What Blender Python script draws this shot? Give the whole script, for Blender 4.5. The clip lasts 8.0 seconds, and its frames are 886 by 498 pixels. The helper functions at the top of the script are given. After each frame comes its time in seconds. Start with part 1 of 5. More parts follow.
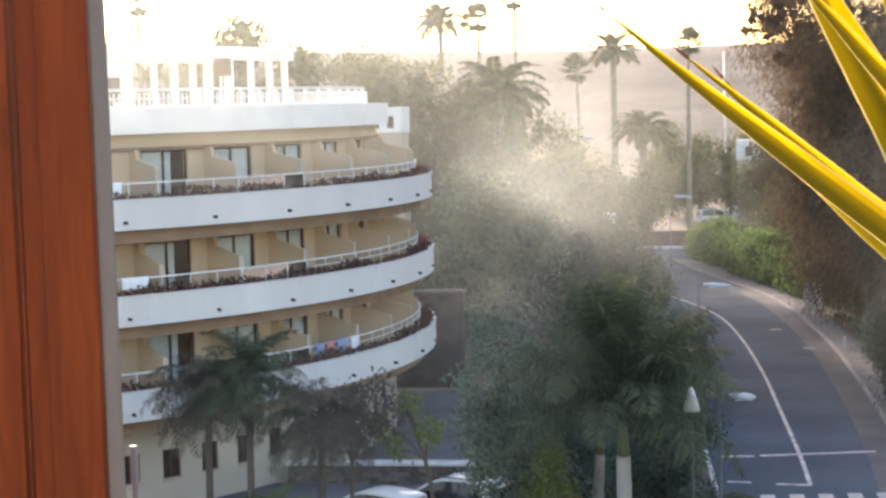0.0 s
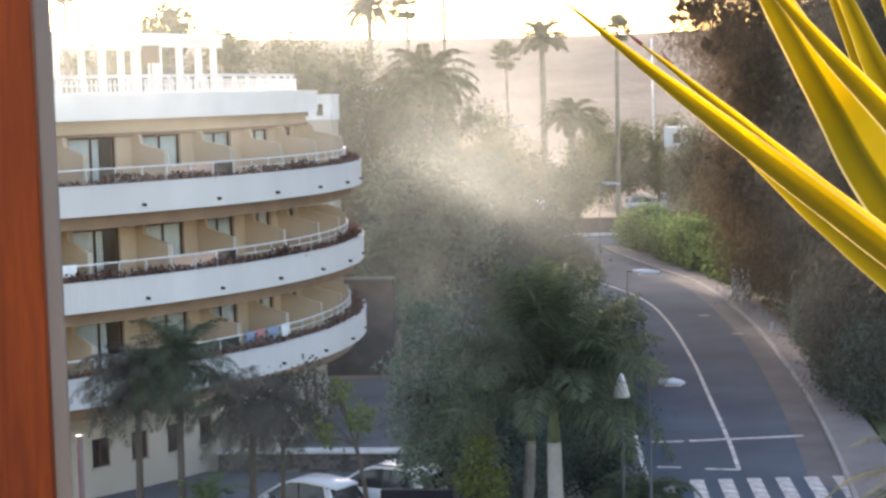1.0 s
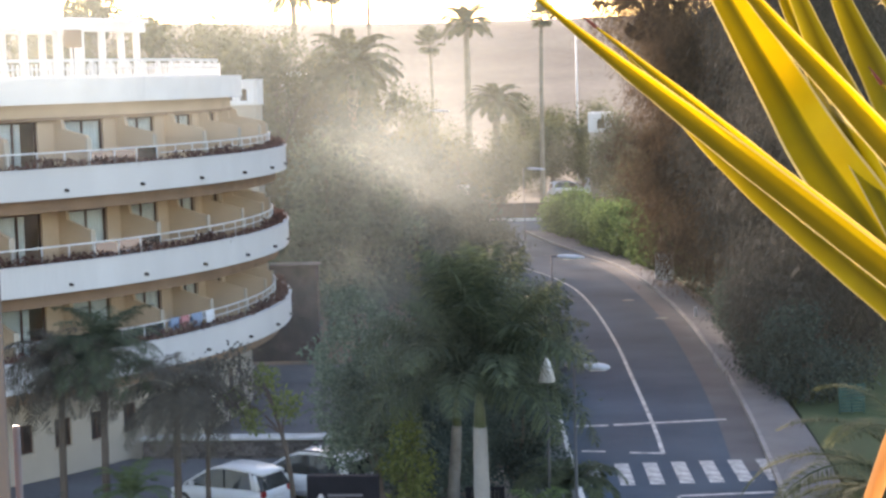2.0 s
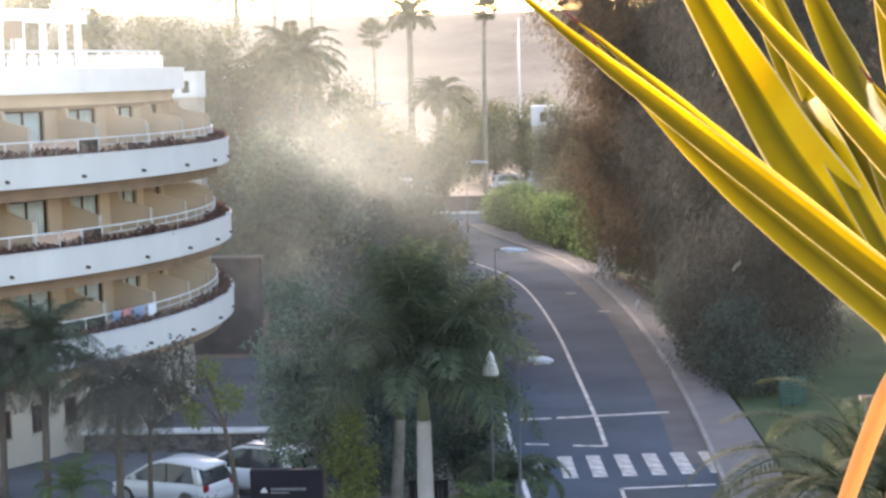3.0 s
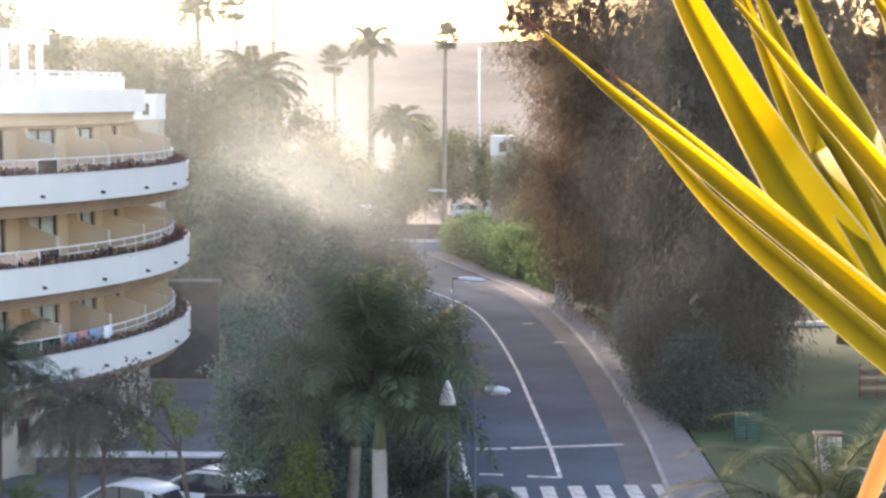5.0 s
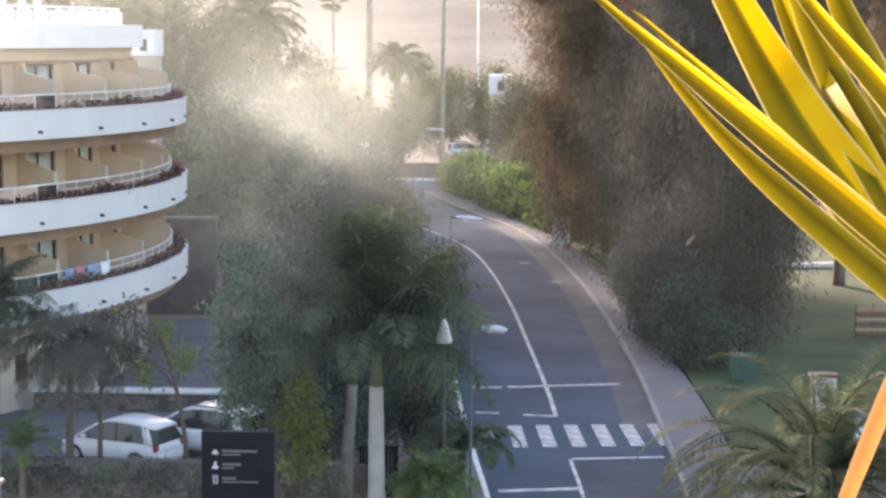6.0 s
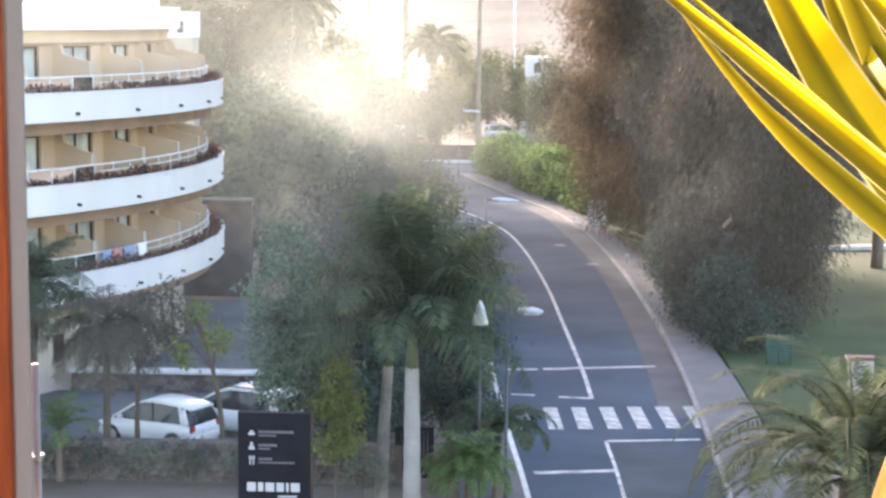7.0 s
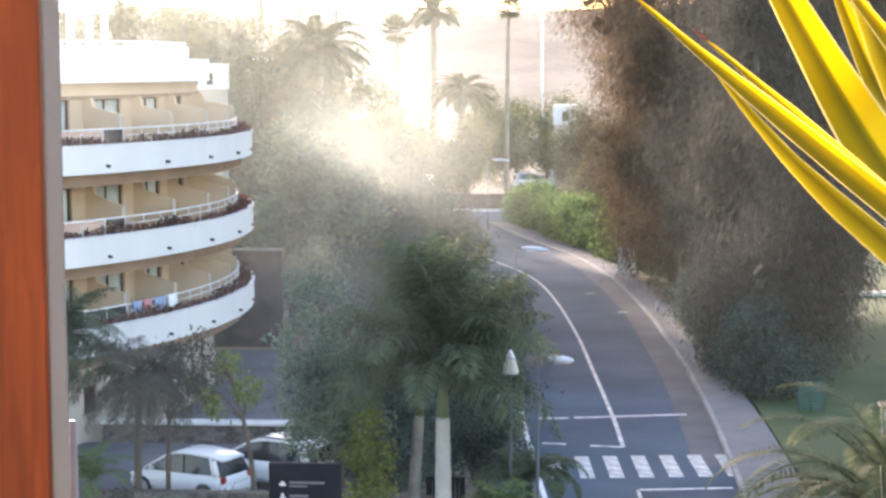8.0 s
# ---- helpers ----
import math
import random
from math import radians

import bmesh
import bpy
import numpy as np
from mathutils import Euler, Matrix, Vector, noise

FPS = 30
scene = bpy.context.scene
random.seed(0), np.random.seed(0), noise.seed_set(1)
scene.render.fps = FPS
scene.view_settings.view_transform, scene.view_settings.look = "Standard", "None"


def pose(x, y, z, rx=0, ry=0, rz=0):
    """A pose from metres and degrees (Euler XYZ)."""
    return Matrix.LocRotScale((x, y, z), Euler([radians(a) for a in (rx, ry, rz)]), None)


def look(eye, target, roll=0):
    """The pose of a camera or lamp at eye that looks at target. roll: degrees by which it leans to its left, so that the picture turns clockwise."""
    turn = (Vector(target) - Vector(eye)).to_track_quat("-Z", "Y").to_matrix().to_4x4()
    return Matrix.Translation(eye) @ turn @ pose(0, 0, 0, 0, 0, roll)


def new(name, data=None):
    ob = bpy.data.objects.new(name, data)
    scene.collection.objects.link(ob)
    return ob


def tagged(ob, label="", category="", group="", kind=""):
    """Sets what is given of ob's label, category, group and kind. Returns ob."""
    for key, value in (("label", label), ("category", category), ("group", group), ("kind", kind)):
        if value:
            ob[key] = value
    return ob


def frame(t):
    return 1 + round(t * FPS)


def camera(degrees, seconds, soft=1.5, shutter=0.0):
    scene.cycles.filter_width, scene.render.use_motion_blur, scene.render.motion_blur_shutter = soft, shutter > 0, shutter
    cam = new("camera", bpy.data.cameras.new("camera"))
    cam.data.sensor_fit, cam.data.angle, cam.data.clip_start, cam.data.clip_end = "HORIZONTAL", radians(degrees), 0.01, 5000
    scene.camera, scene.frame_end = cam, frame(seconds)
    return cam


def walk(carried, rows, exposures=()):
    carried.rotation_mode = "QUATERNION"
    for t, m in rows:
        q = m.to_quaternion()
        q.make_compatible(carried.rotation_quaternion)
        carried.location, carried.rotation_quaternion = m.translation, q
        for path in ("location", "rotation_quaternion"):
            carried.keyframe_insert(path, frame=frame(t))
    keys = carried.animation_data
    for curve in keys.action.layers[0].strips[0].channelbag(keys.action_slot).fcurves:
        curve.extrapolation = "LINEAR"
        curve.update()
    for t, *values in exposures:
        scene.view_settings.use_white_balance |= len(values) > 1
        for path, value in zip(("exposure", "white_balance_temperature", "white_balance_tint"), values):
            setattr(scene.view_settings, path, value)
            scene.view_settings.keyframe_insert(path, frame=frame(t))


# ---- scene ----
EYE = 12.7  # height of the balcony camera over the road
cam = camera(26.73, 8.0, soft=2.7)
# seconds, sideways, forwards, upwards, heading, dip, lean
PATH = [
    (0, 0.012, 0.0, 0.008, -10.763, 4.215, -1.76),
    (0.5, 0.002, -0.005, 0.011, -9.97, 4.479, -1.865),
    (1, -0.014, -0.003, 0.008, -8.605, 4.669, -1.788),
    (1.5, -0.029, 0.005, 0.004, -7.277, 5.048, -1.643),
    (2.8, -0.078, 0.07, 0.013, -4.986, 5.305, -1.669),
    (3, -0.086, 0.078, 0.011, -4.523, 5.454, -1.463),
    (3.5, -0.105, 0.086, 0.004, -2.556, 6.28, -0.738),
    (4, -0.111, 0.069, 0.013, -2.931, 5.114, -2.193),
    (4.2, -0.117, 0.06, 0.013, -2.025, 5.433, -0.423),
    (5.3, -0.177, 0.029, 0.04, -3.704, 4.431, -0.17),
    (5.5, -0.179, 0.027, 0.035, -4.069, 4.749, -0.042),
    (6, -0.181, 0.031, 0.027, -3.073, 6.491, 0.27),
    (6.5, -0.189, 0.036, 0.019, -4.443, 6.885, 0.602),
    (7, -0.186, 0.035, 0.018, -4.179, 7.046, 0.247),
    (7.5, -0.184, 0.023, 0.028, -3.797, 5.512, -0.263),
    (8, -0.191, 0.019, 0.028, -5.087, 5.542, -0.276),
]


def aim(x, y, z, heading, dip, lean):
    a, b = radians(heading), radians(dip)
    eye = Vector((x, y, EYE + z))
    return look(eye, eye + Vector((math.sin(a) * math.cos(b), math.cos(a) * math.cos(b), -math.sin(b))), lean)


EXPOSURE = [(0, 2.19, 6850, 24), (1.5, 2.18, 6750, 24), (3.0, 2.42, 6650, 24), (3.5, 2.6, 6550, 23), (4.0, 2.64, 6550, 23), (5.5, 2.42, 6700, 25), (6.0, 2.46, 6700, 25), (6.5, 2.78, 6600, 24), (7.0, 2.94, 6600, 24), (7.5, 2.98, 6650, 24), (8, 2.84, 6650, 24)]
walk(cam, [(t, aim(*row)) for t, *row in PATH], EXPOSURE)

# ---- light ----
SUN_AZ, SUN_EL = radians(-24), radians(9.5)
world = bpy.data.worlds.new("sky")
scene.world = world
world.use_nodes = True
wn = world.node_tree.nodes
sky = wn.new("ShaderNodeTexSky")
sky.sky_type, sky.sun_disc = "NISHITA", False
sky.sun_elevation, sky.sun_rotation = SUN_EL, SUN_AZ
sky.dust_density, sky.air_density = 1.2, 1.0
world.node_tree.links.new(sky.outputs[0], wn["Background"].inputs[0])
wn["Background"].inputs[1].default_value = 0.15
to_sun = Vector((math.sin(SUN_AZ) * math.cos(SUN_EL), math.cos(SUN_AZ) * math.cos(SUN_EL), math.sin(SUN_EL)))
sun = new("sun", bpy.data.lights.new("sun", "SUN"))
sun.data.energy, sun.data.angle, sun.data.color = 2.6, radians(1.6), (1.0, 0.86, 0.68)
sun.matrix_world = look(to_sun * 50, (0, 0, 0))


# ---- materials ----
def nodes_of(name):
    m = bpy.data.materials.new(name)
    m.use_nodes = True
    return m, m.node_tree.nodes, m.node_tree.links, m.node_tree.nodes["Principled BSDF"]


def surface(name, color, rough=0.8, metal=0.0, var=0.25, scale=1.5, fine=25.0, bump=0.15, depth=0.01, tint=None, streak=False, pieces=0.0):
    """A painted, stony or wooden surface: broad stains, fine grain, relief."""
    m, n, l, b = nodes_of(name)
    co = n.new("ShaderNodeTexCoord")
    mp = n.new("ShaderNodeMapping")
    l.new(co.outputs["Object"], mp.inputs[0])
    if streak:
        mp.inputs["Scale"].default_value = (1, 1, 0.12)
    big, small = n.new("ShaderNodeTexNoise"), n.new("ShaderNodeTexNoise")
    for t, sc, det in ((big, scale, 6), (small, fine, 8)):
        t.inputs["Scale"].default_value, t.inputs["Detail"].default_value = sc, det
        l.new(mp.outputs[0], t.inputs["Vector"])
    dark = [c * (1 - var) for c in color]
    lite = tint or [min(1, c * (1 + var * 0.7)) for c in color]
    r1 = n.new("ShaderNodeValToRGB")
    r1.color_ramp.elements[0].position, r1.color_ramp.elements[1].position = 0.3, 0.72
    r1.color_ramp.elements[0].color, r1.color_ramp.elements[1].color = (*dark, 1), (*lite, 1)
    l.new(big.outputs["Fac"], r1.inputs[0])
    mix = n.new("ShaderNodeMixRGB")
    mix.blend_type = "OVERLAY"
    mix.inputs[0].default_value = 0.45 * min(1, var * 2.5)
    l.new(r1.outputs[0], mix.inputs[1])
    l.new(small.outputs["Fac"], mix.inputs[2])
    out = mix.outputs[0]
    if pieces:
        info, hsv = n.new("ShaderNodeObjectInfo"), n.new("ShaderNodeHueSaturation")
        mr = n.new("ShaderNodeMapRange")
        mr.inputs["To Min"].default_value, mr.inputs["To Max"].default_value = 1 - pieces, 1 + pieces
        l.new(info.outputs["Random"], mr.inputs["Value"])
        l.new(mr.outputs[0], hsv.inputs["Value"])
        l.new(out, hsv.inputs["Color"])
        out = hsv.outputs[0]
    l.new(out, b.inputs["Base Color"])
    b.inputs["Roughness"].default_value, b.inputs["Metallic"].default_value = rough, metal
    if bump:
        bp = n.new("ShaderNodeBump")
        bp.inputs["Strength"].default_value, bp.inputs["Distance"].default_value = bump, depth
        l.new(small.outputs["Fac"], bp.inputs["Height"])
        l.new(bp.outputs[0], b.inputs["Normal"])
    return m


def foliage(name, dark, lite, through_light=0.4, rough=0.6):
    """Leaves: each leaf its own shade, some light passing through."""
    m, n, l, b = nodes_of(name)
    geo, ramp = n.new("ShaderNodeNewGeometry"), n.new("ShaderNodeValToRGB")
    ramp.color_ramp.elements[0].color, ramp.color_ramp.elements[1].color = (*dark, 1), (*lite, 1)
    l.new(geo.outputs["Random Per Island"], ramp.inputs[0])
    co, big, mul = n.new("ShaderNodeTexCoord"), n.new("ShaderNodeTexNoise"), n.new("ShaderNodeMixRGB")
    big.inputs["Scale"].default_value = 0.6
    l.new(co.outputs["Object"], big.inputs["Vector"])
    mul.blend_type, mul.inputs[0].default_value = "OVERLAY", 0.6
    l.new(ramp.outputs[0], mul.inputs[1])
    l.new(big.outputs["Fac"], mul.inputs[2])
    l.new(mul.outputs[0], b.inputs["Base Color"])
    b.inputs["Roughness"].default_value, b.inputs["Specular IOR Level"].default_value = max(rough, 0.75), 0.2
    tr, mx = n.new("ShaderNodeBsdfTranslucent"), n.new("ShaderNodeMixShader")
    l.new(mul.outputs[0], tr.inputs[0])
    mx.inputs[0].default_value = through_light
    l.new(b.outputs[0], mx.inputs[1])
    l.new(tr.outputs[0], mx.inputs[2])
    l.new(mx.outputs[0], n["Material Output"].inputs[0])
    return m


def glass(name, color=(0.9, 0.95, 0.95), rough=0.03):
    m, n, l, b = nodes_of(name)
    b.inputs["Base Color"].default_value = (*color, 1)
    b.inputs["Roughness"].default_value, b.inputs["Transmission Weight"].default_value = rough, 1.0
    b.inputs["IOR"].default_value = 1.45
    return m


WHITE = surface("white_render", (0.80, 0.79, 0.77), 0.85, var=0.10, scale=0.7, fine=18, bump=0.25)
PARAPET = surface("parapet_render", (0.70, 0.685, 0.67), 0.85, var=0.10, scale=0.5, fine=14, bump=0.3, streak=True)
BEIGE = surface("beige_render", (0.62, 0.47, 0.33), 0.9, var=0.12, scale=0.6, fine=20, bump=0.25)
CREAM = surface("cream_render", (0.52, 0.45, 0.36), 0.9, var=0.12, scale=0.6, fine=20, bump=0.25)
BROWNBEAM = surface("brown_beam", (0.30, 0.19, 0.12), 0.8, var=0.2, scale=1.0, fine=22)
SOIL = surface("planter_soil", (0.12, 0.075, 0.05), 0.95, var=0.4, scale=3, fine=30, bump=0.6)
ASPHALT = surface("asphalt", (0.055, 0.083, 0.114), 0.9, var=0.3, scale=0.22, fine=45, bump=0.35, tint=(0.066, 0.096, 0.130))
GUTTER = surface("stained_asphalt", (0.073, 0.079, 0.090), 0.9, var=0.35, scale=0.35, fine=45, bump=0.35, tint=(0.085, 0.092, 0.105))
PATCH = surface("asphalt_patch", (0.052, 0.070, 0.090), 0.85, var=0.25, scale=0.5, fine=45, bump=0.35)
LINE = surface("road_paint", (0.40, 0.41, 0.42), 0.75, var=0.6, scale=2.2, fine=40, bump=0.2)
PAVING = surface("pavement_slab", (0.150, 0.147, 0.150), 0.9, var=0.18, scale=0.6, fine=20, bump=0.3, pieces=0.08)
KERB = surface("kerb_stone", (0.21, 0.205, 0.20), 0.9, var=0.2, scale=1.2, fine=20, pieces=0.1)
KERBWHITE = surface("kerb_white", (0.60, 0.59, 0.57), 0.85, var=0.25, scale=1.5, fine=20)
EARTH = surface("dry_ground", (0.20, 0.165, 0.13), 0.95, var=0.25, scale=0.03, fine=0.5, bump=0.2, depth=0.05)
DRIVE = surface("driveway", (0.145, 0.145, 0.155), 0.9, var=0.2, scale=0.3, fine=20)
LAWN = surface("lawn", (0.046, 0.076, 0.020), 0.95, var=0.35, scale=0.25, fine=12, bump=0.8, depth=0.03)
STONE = surface("volcanic_stone", (0.135, 0.112, 0.105), 0.95, var=0.4, scale=4, fine=30, bump=0.6, depth=0.02, pieces=0.4)
MORTAR = surface("mortar", (0.11, 0.09, 0.08), 0.95, var=0.25, scale=3, fine=30)
REDSTONE = surface("red_stone_wall", (0.095, 0.066, 0.06), 0.95, var=0.4, scale=1.2, fine=9, bump=0.7, depth=0.04)
GALV = surface("galvanised_steel", (0.085, 0.09, 0.10), 0.6, 0.3, var=0.15, scale=2, fine=30)
LAMPHEAD = surface("lamp_housing", (0.42, 0.45, 0.50), 0.5, 0.1, var=0.1, scale=4, fine=40)
METALWHITE = surface("white_metal", (0.75, 0.75, 0.75), 0.5, var=0.08, scale=2, fine=30)
CABINET = surface("cabinet_paint", (0.66, 0.66, 0.63), 0.7, var=0.15, scale=1.5, fine=20)
SIGNBLACK = surface("sign_panel", (0.018, 0.018, 0.023), 0.7, var=0.25, scale=1.5, fine=20, bump=0.05)
SIGNGREY = surface("sign_small_text", (0.13, 0.13, 0.145), 0.6, var=0.2, scale=6, fine=30, bump=0)
SIGNWHITE = surface("sign_letter", (0.50, 0.50, 0.52), 0.6, var=0.05, scale=3, fine=20, bump=0)
DARKWIN = surface("dark_shutter", (0.045, 0.028, 0.022), 0.35, var=0.3, scale=2, fine=20)
CURTAIN = surface("curtain", (0.80, 0.80, 0.79), 0.95, var=0.12, scale=2, fine=14, bump=0.4)
PANE = glass("window_pane")
RAILGLASS = glass("rail_glass", (0.95, 0.97, 0.97))
ALU = surface("aluminium", (0.115, 0.122, 0.13), 0.65, 0.0, var=0.10, scale=3, fine=35, streak=True, bump=0.08)
TOWEL = surface("towel", (0.80, 0.81, 0.84), 0.95, var=0.06, scale=4, fine=60)
PINKCLOTH = surface("pink_cloth", (0.60, 0.25, 0.25), 0.95, var=0.2, scale=4, fine=60)
BLUECLOTH = surface("blue_cloth", (0.28, 0.36, 0.50), 0.95, var=0.2, scale=4, fine=60)
CARPAINT = surface("car_paint", (0.78, 0.79, 0.81), 0.22, 0.0, var=0.03, scale=1, fine=20, bump=0)
CARGLASS = surface("car_glass", (0.02, 0.024, 0.028), 0.05, 0.0, var=0.1, scale=1, fine=10, bump=0)
TYRE = surface("tyre", (0.025, 0.025, 0.026), 0.9, var=0.2, scale=8, fine=40)
RIM = surface("rim", (0.45, 0.45, 0.46), 0.35, 0.8, var=0.1, scale=8, fine=40)
REDLIGHT = surface("tail_light", (0.35, 0.02, 0.02), 0.25, var=0.1, scale=8, fine=40, bump=0)
BARK = surface("bark", (0.13, 0.10, 0.08), 0.95, var=0.4, scale=3, fine=25, bump=0.8, depth=0.03, streak=True)
# paler than BARK: the haze of distance is put into the colour
HAZEBARK = surface("hazed_palm_bark", (0.30, 0.25, 0.18), 0.95, var=0.25, scale=1.5, fine=12)
GREYBARK = surface("grey_palm_bark", (0.20, 0.185, 0.17), 0.95, var=0.35, scale=2.5, fine=25, bump=0.5, depth=0.01)
PALEBARK = surface("pale_palm_bark", (0.33, 0.315, 0.30), 0.9, var=0.2, scale=1.5, fine=20, bump=0.4, depth=0.01)
CROWNSHAFT = surface("crownshaft", (0.09, 0.11, 0.05), 0.6, var=0.2, scale=2, fine=20)
GREENFENCE = surface("green_mesh", (0.03, 0.085, 0.07), 0.8, var=0.3, scale=2, fine=20)
TAN = surface("tan_render", (0.55, 0.46, 0.42), 0.9, var=0.15, scale=1.0, fine=20)
WOODDARK = surface("dark_timber", (0.11, 0.06, 0.045), 0.8, var=0.3, scale=2, fine=25)
PALEBLUE = surface("pale_blue_panel", (0.50, 0.62, 0.75), 0.5, var=0.08, scale=1, fine=20)

for worn in (ASPHALT, PATCH, PAVING, SIGNBLACK, DRIVE, EARTH):
    worn.node_tree.nodes["Principled BSDF"].inputs["Specular IOR Level"].default_value = 0.12

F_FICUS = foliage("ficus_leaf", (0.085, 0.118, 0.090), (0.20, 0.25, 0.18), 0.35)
F_DARK = foliage("dark_tree_leaf", (0.042, 0.062, 0.054), (0.092, 0.124, 0.100), 0.3)
# orange of the low sun is put into these needles; next copy stays dull
F_CASULIT = foliage("casuarina_lit_needle", (0.060, 0.046, 0.036), (0.180, 0.124, 0.074), 0.43)
F_CASUGREEN = foliage("casuarina_green_needle", (0.048, 0.047, 0.042), (0.106, 0.100, 0.084), 0.27)
F_HEDGE = foliage("hedge_leaf", (0.072, 0.115, 0.042), (0.18, 0.25, 0.09), 0.4)
F_YELLOW = foliage("yellow_green_leaf", (0.11, 0.145, 0.04), (0.24, 0.28, 0.09), 0.4)
F_PALM = foliage("palm_leaflet", (0.046, 0.063, 0.042), (0.115, 0.142, 0.080), 0.4)
F_PALMDRY = foliage("dry_palm_leaflet", (0.074, 0.064, 0.054), (0.145, 0.130, 0.100), 0.35)
F_CANARY = foliage("date_palm_leaflet", (0.060, 0.074, 0.044), (0.150, 0.162, 0.085), 0.4)
F_BALCONY = foliage("planter_leaf", (0.102, 0.058, 0.051), (0.232, 0.131, 0.102), 0.3)
F_FAR = foliage("far_tree_leaf", (0.080, 0.088, 0.045), (0.16, 0.165, 0.082), 0.3)


# ---- building blocks ----
def part(name, bm, material, parent=None, label="", smooth=False):
    me = bpy.data.meshes.new(name)
    bm.to_mesh(me)
    bm.free()
    me.materials.append(material)
    if smooth:
        me.shade_smooth()
    ob = new(name, me)
    ob.parent = parent
    if label:
        ob["label"] = label
    return ob


def raw(name, verts, faces, material, parent=None, label="", smooth=False):
    me = bpy.data.meshes.new(name)
    me.from_pydata([tuple(v) for v in verts], [], [tuple(f) for f in faces])
    me.materials.append(material)
    if smooth:
        me.shade_smooth()
    me.update()
    ob = new(name, me)
    ob.parent = parent
    if label:
        ob["label"] = label
    return ob


def thing(name, label, category, group="", kind="", at=(0, 0, 0), turn=0.0):
    ob = new(name)
    ob.matrix_world = pose(*at, 0, 0, turn)
    return tagged(ob, label, category, group, kind)


def add_box(bm, size, at=(0, 0, 0), turn=0.0, bevel=0.0, tilt=0.0):
    r = bmesh.ops.create_cube(bm, size=1.0)
    m = pose(*at, tilt, 0, turn) @ Matrix.Diagonal((*size, 1))
    bmesh.ops.transform(bm, matrix=m, verts=r["verts"])
    if bevel:
        es = list({e for v in r["verts"] for e in v.link_edges})
        bmesh.ops.bevel(bm, geom=es, offset=bevel, segments=2, affect="EDGES", profile=0.5)


def box(name, size, at, material, parent=None, turn=0.0, bevel=0.0, label="", tilt=0.0):
    bm = bmesh.new()
    add_box(bm, size, at, turn, bevel, tilt)
    return part(name, bm, material, parent, label)


def tube(bm, pts, radii, sides=8, cap=True):
    rings = []
    pts = [Vector(p) for p in pts]
    for i, p in enumerate(pts):
        d = (pts[min(i + 1, len(pts) - 1)] - pts[max(i - 1, 0)]).normalized()
        a = d.orthogonal().normalized() if abs(d.z) < 0.95 else Vector((1, 0, 0))
        a = (a - d * a.dot(d)).normalized()
        b = d.cross(a)
        rings.append([bm.verts.new(p + (a * math.cos(k * math.tau / sides) + b * math.sin(k * math.tau / sides)) * radii[i]) for k in range(sides)])
    for r0, r1 in zip(rings, rings[1:]):
        for k in range(sides):
            bm.faces.new((r0[k], r0[(k + 1) % sides], r1[(k + 1) % sides], r1[k]))
    if cap:
        bm.faces.new(rings[0][::-1])
        bm.faces.new(rings[-1])


def rod(name, pts, radii, material, parent=None, sides=8, label=""):
    bm = bmesh.new()
    tube(bm, pts, radii if isinstance(radii, (list, tuple)) else [radii] * len(pts), sides)
    return part(name, bm, material, parent, label, smooth=True)


def spline(pts, steps=8):
    """Smooth polyline through the points (Catmull-Rom)."""
    pts = [Vector(p) for p in pts]
    out = []
    for i in range(len(pts) - 1):
        p0, p1, p2, p3 = pts[max(i - 1, 0)], pts[i], pts[i + 1], pts[min(i + 2, len(pts) - 1)]
        for k in range(steps):
            t = k / steps
            out.append(0.5 * (2 * p1 + (p2 - p0) * t + (2 * p0 - 5 * p1 + 4 * p2 - p3) * t * t + (3 * p1 - p0 - 3 * p2 + p3) * t ** 3))
    return out + [pts[-1]]


def strip(name, left, right, z0, z1, material, kind="structure", label="", category="", parent=None):
    """A slab between two polylines, top at z1, bottom at z0."""
    n = len(left)
    v = [(p[0], p[1], z1) for p in left] + [(p[0], p[1], z1) for p in right]
    v += [(p[0], p[1], z0) for p in left] + [(p[0], p[1], z0) for p in right]
    f = []
    for i in range(n - 1):
        f.append((i, n + i, n + i + 1, i + 1))
        f.append((2 * n + i, 2 * n + i + 1, 3 * n + i + 1, 3 * n + i))
        f.append((i, i + 1, 2 * n + i + 1, 2 * n + i))
        f.append((n + i, 3 * n + i, 3 * n + i + 1, n + i + 1))
    f += [(0, 2 * n, 3 * n, n), (n - 1, 2 * n - 1, 4 * n - 1, 3 * n - 1)]
    ob = raw(name, v, f, material, parent)
    return tagged(ob, label, category, "", kind)


def offset(line, d):
    """The polyline moved d to its right."""
    out = []
    for i, p in enumerate(line):
        t = (line[min(i + 1, len(line) - 1)] - line[max(i - 1, 0)]).normalized()
        out.append(Vector((p.x + t.y * d, p.y - t.x * d, 0)))
    return out


def leaves(name, P, D, S, L, W, material, parent, label="", bend=0.15):
    """Many small leaves: bases P, directions D, sides S, lengths L, widths W."""
    n = len(P)
    up = np.cross(D, S)
    L, W = np.broadcast_to(L, n)[:, None], np.broadcast_to(W, n)[:, None]
    a, c = P, P + D * L - up * L * bend
    m = P + D * L * 0.45
    b, d = m + S * W / 2, m - S * W / 2
    v = np.stack([a, b, c, d], 1).reshape(-1, 3)
    f = np.arange(4 * n).reshape(n, 4)
    return raw(name, v.tolist(), f.tolist(), material, parent, label)


def unit(a):
    return a / np.maximum(np.linalg.norm(a, axis=1, keepdims=True), 1e-9)


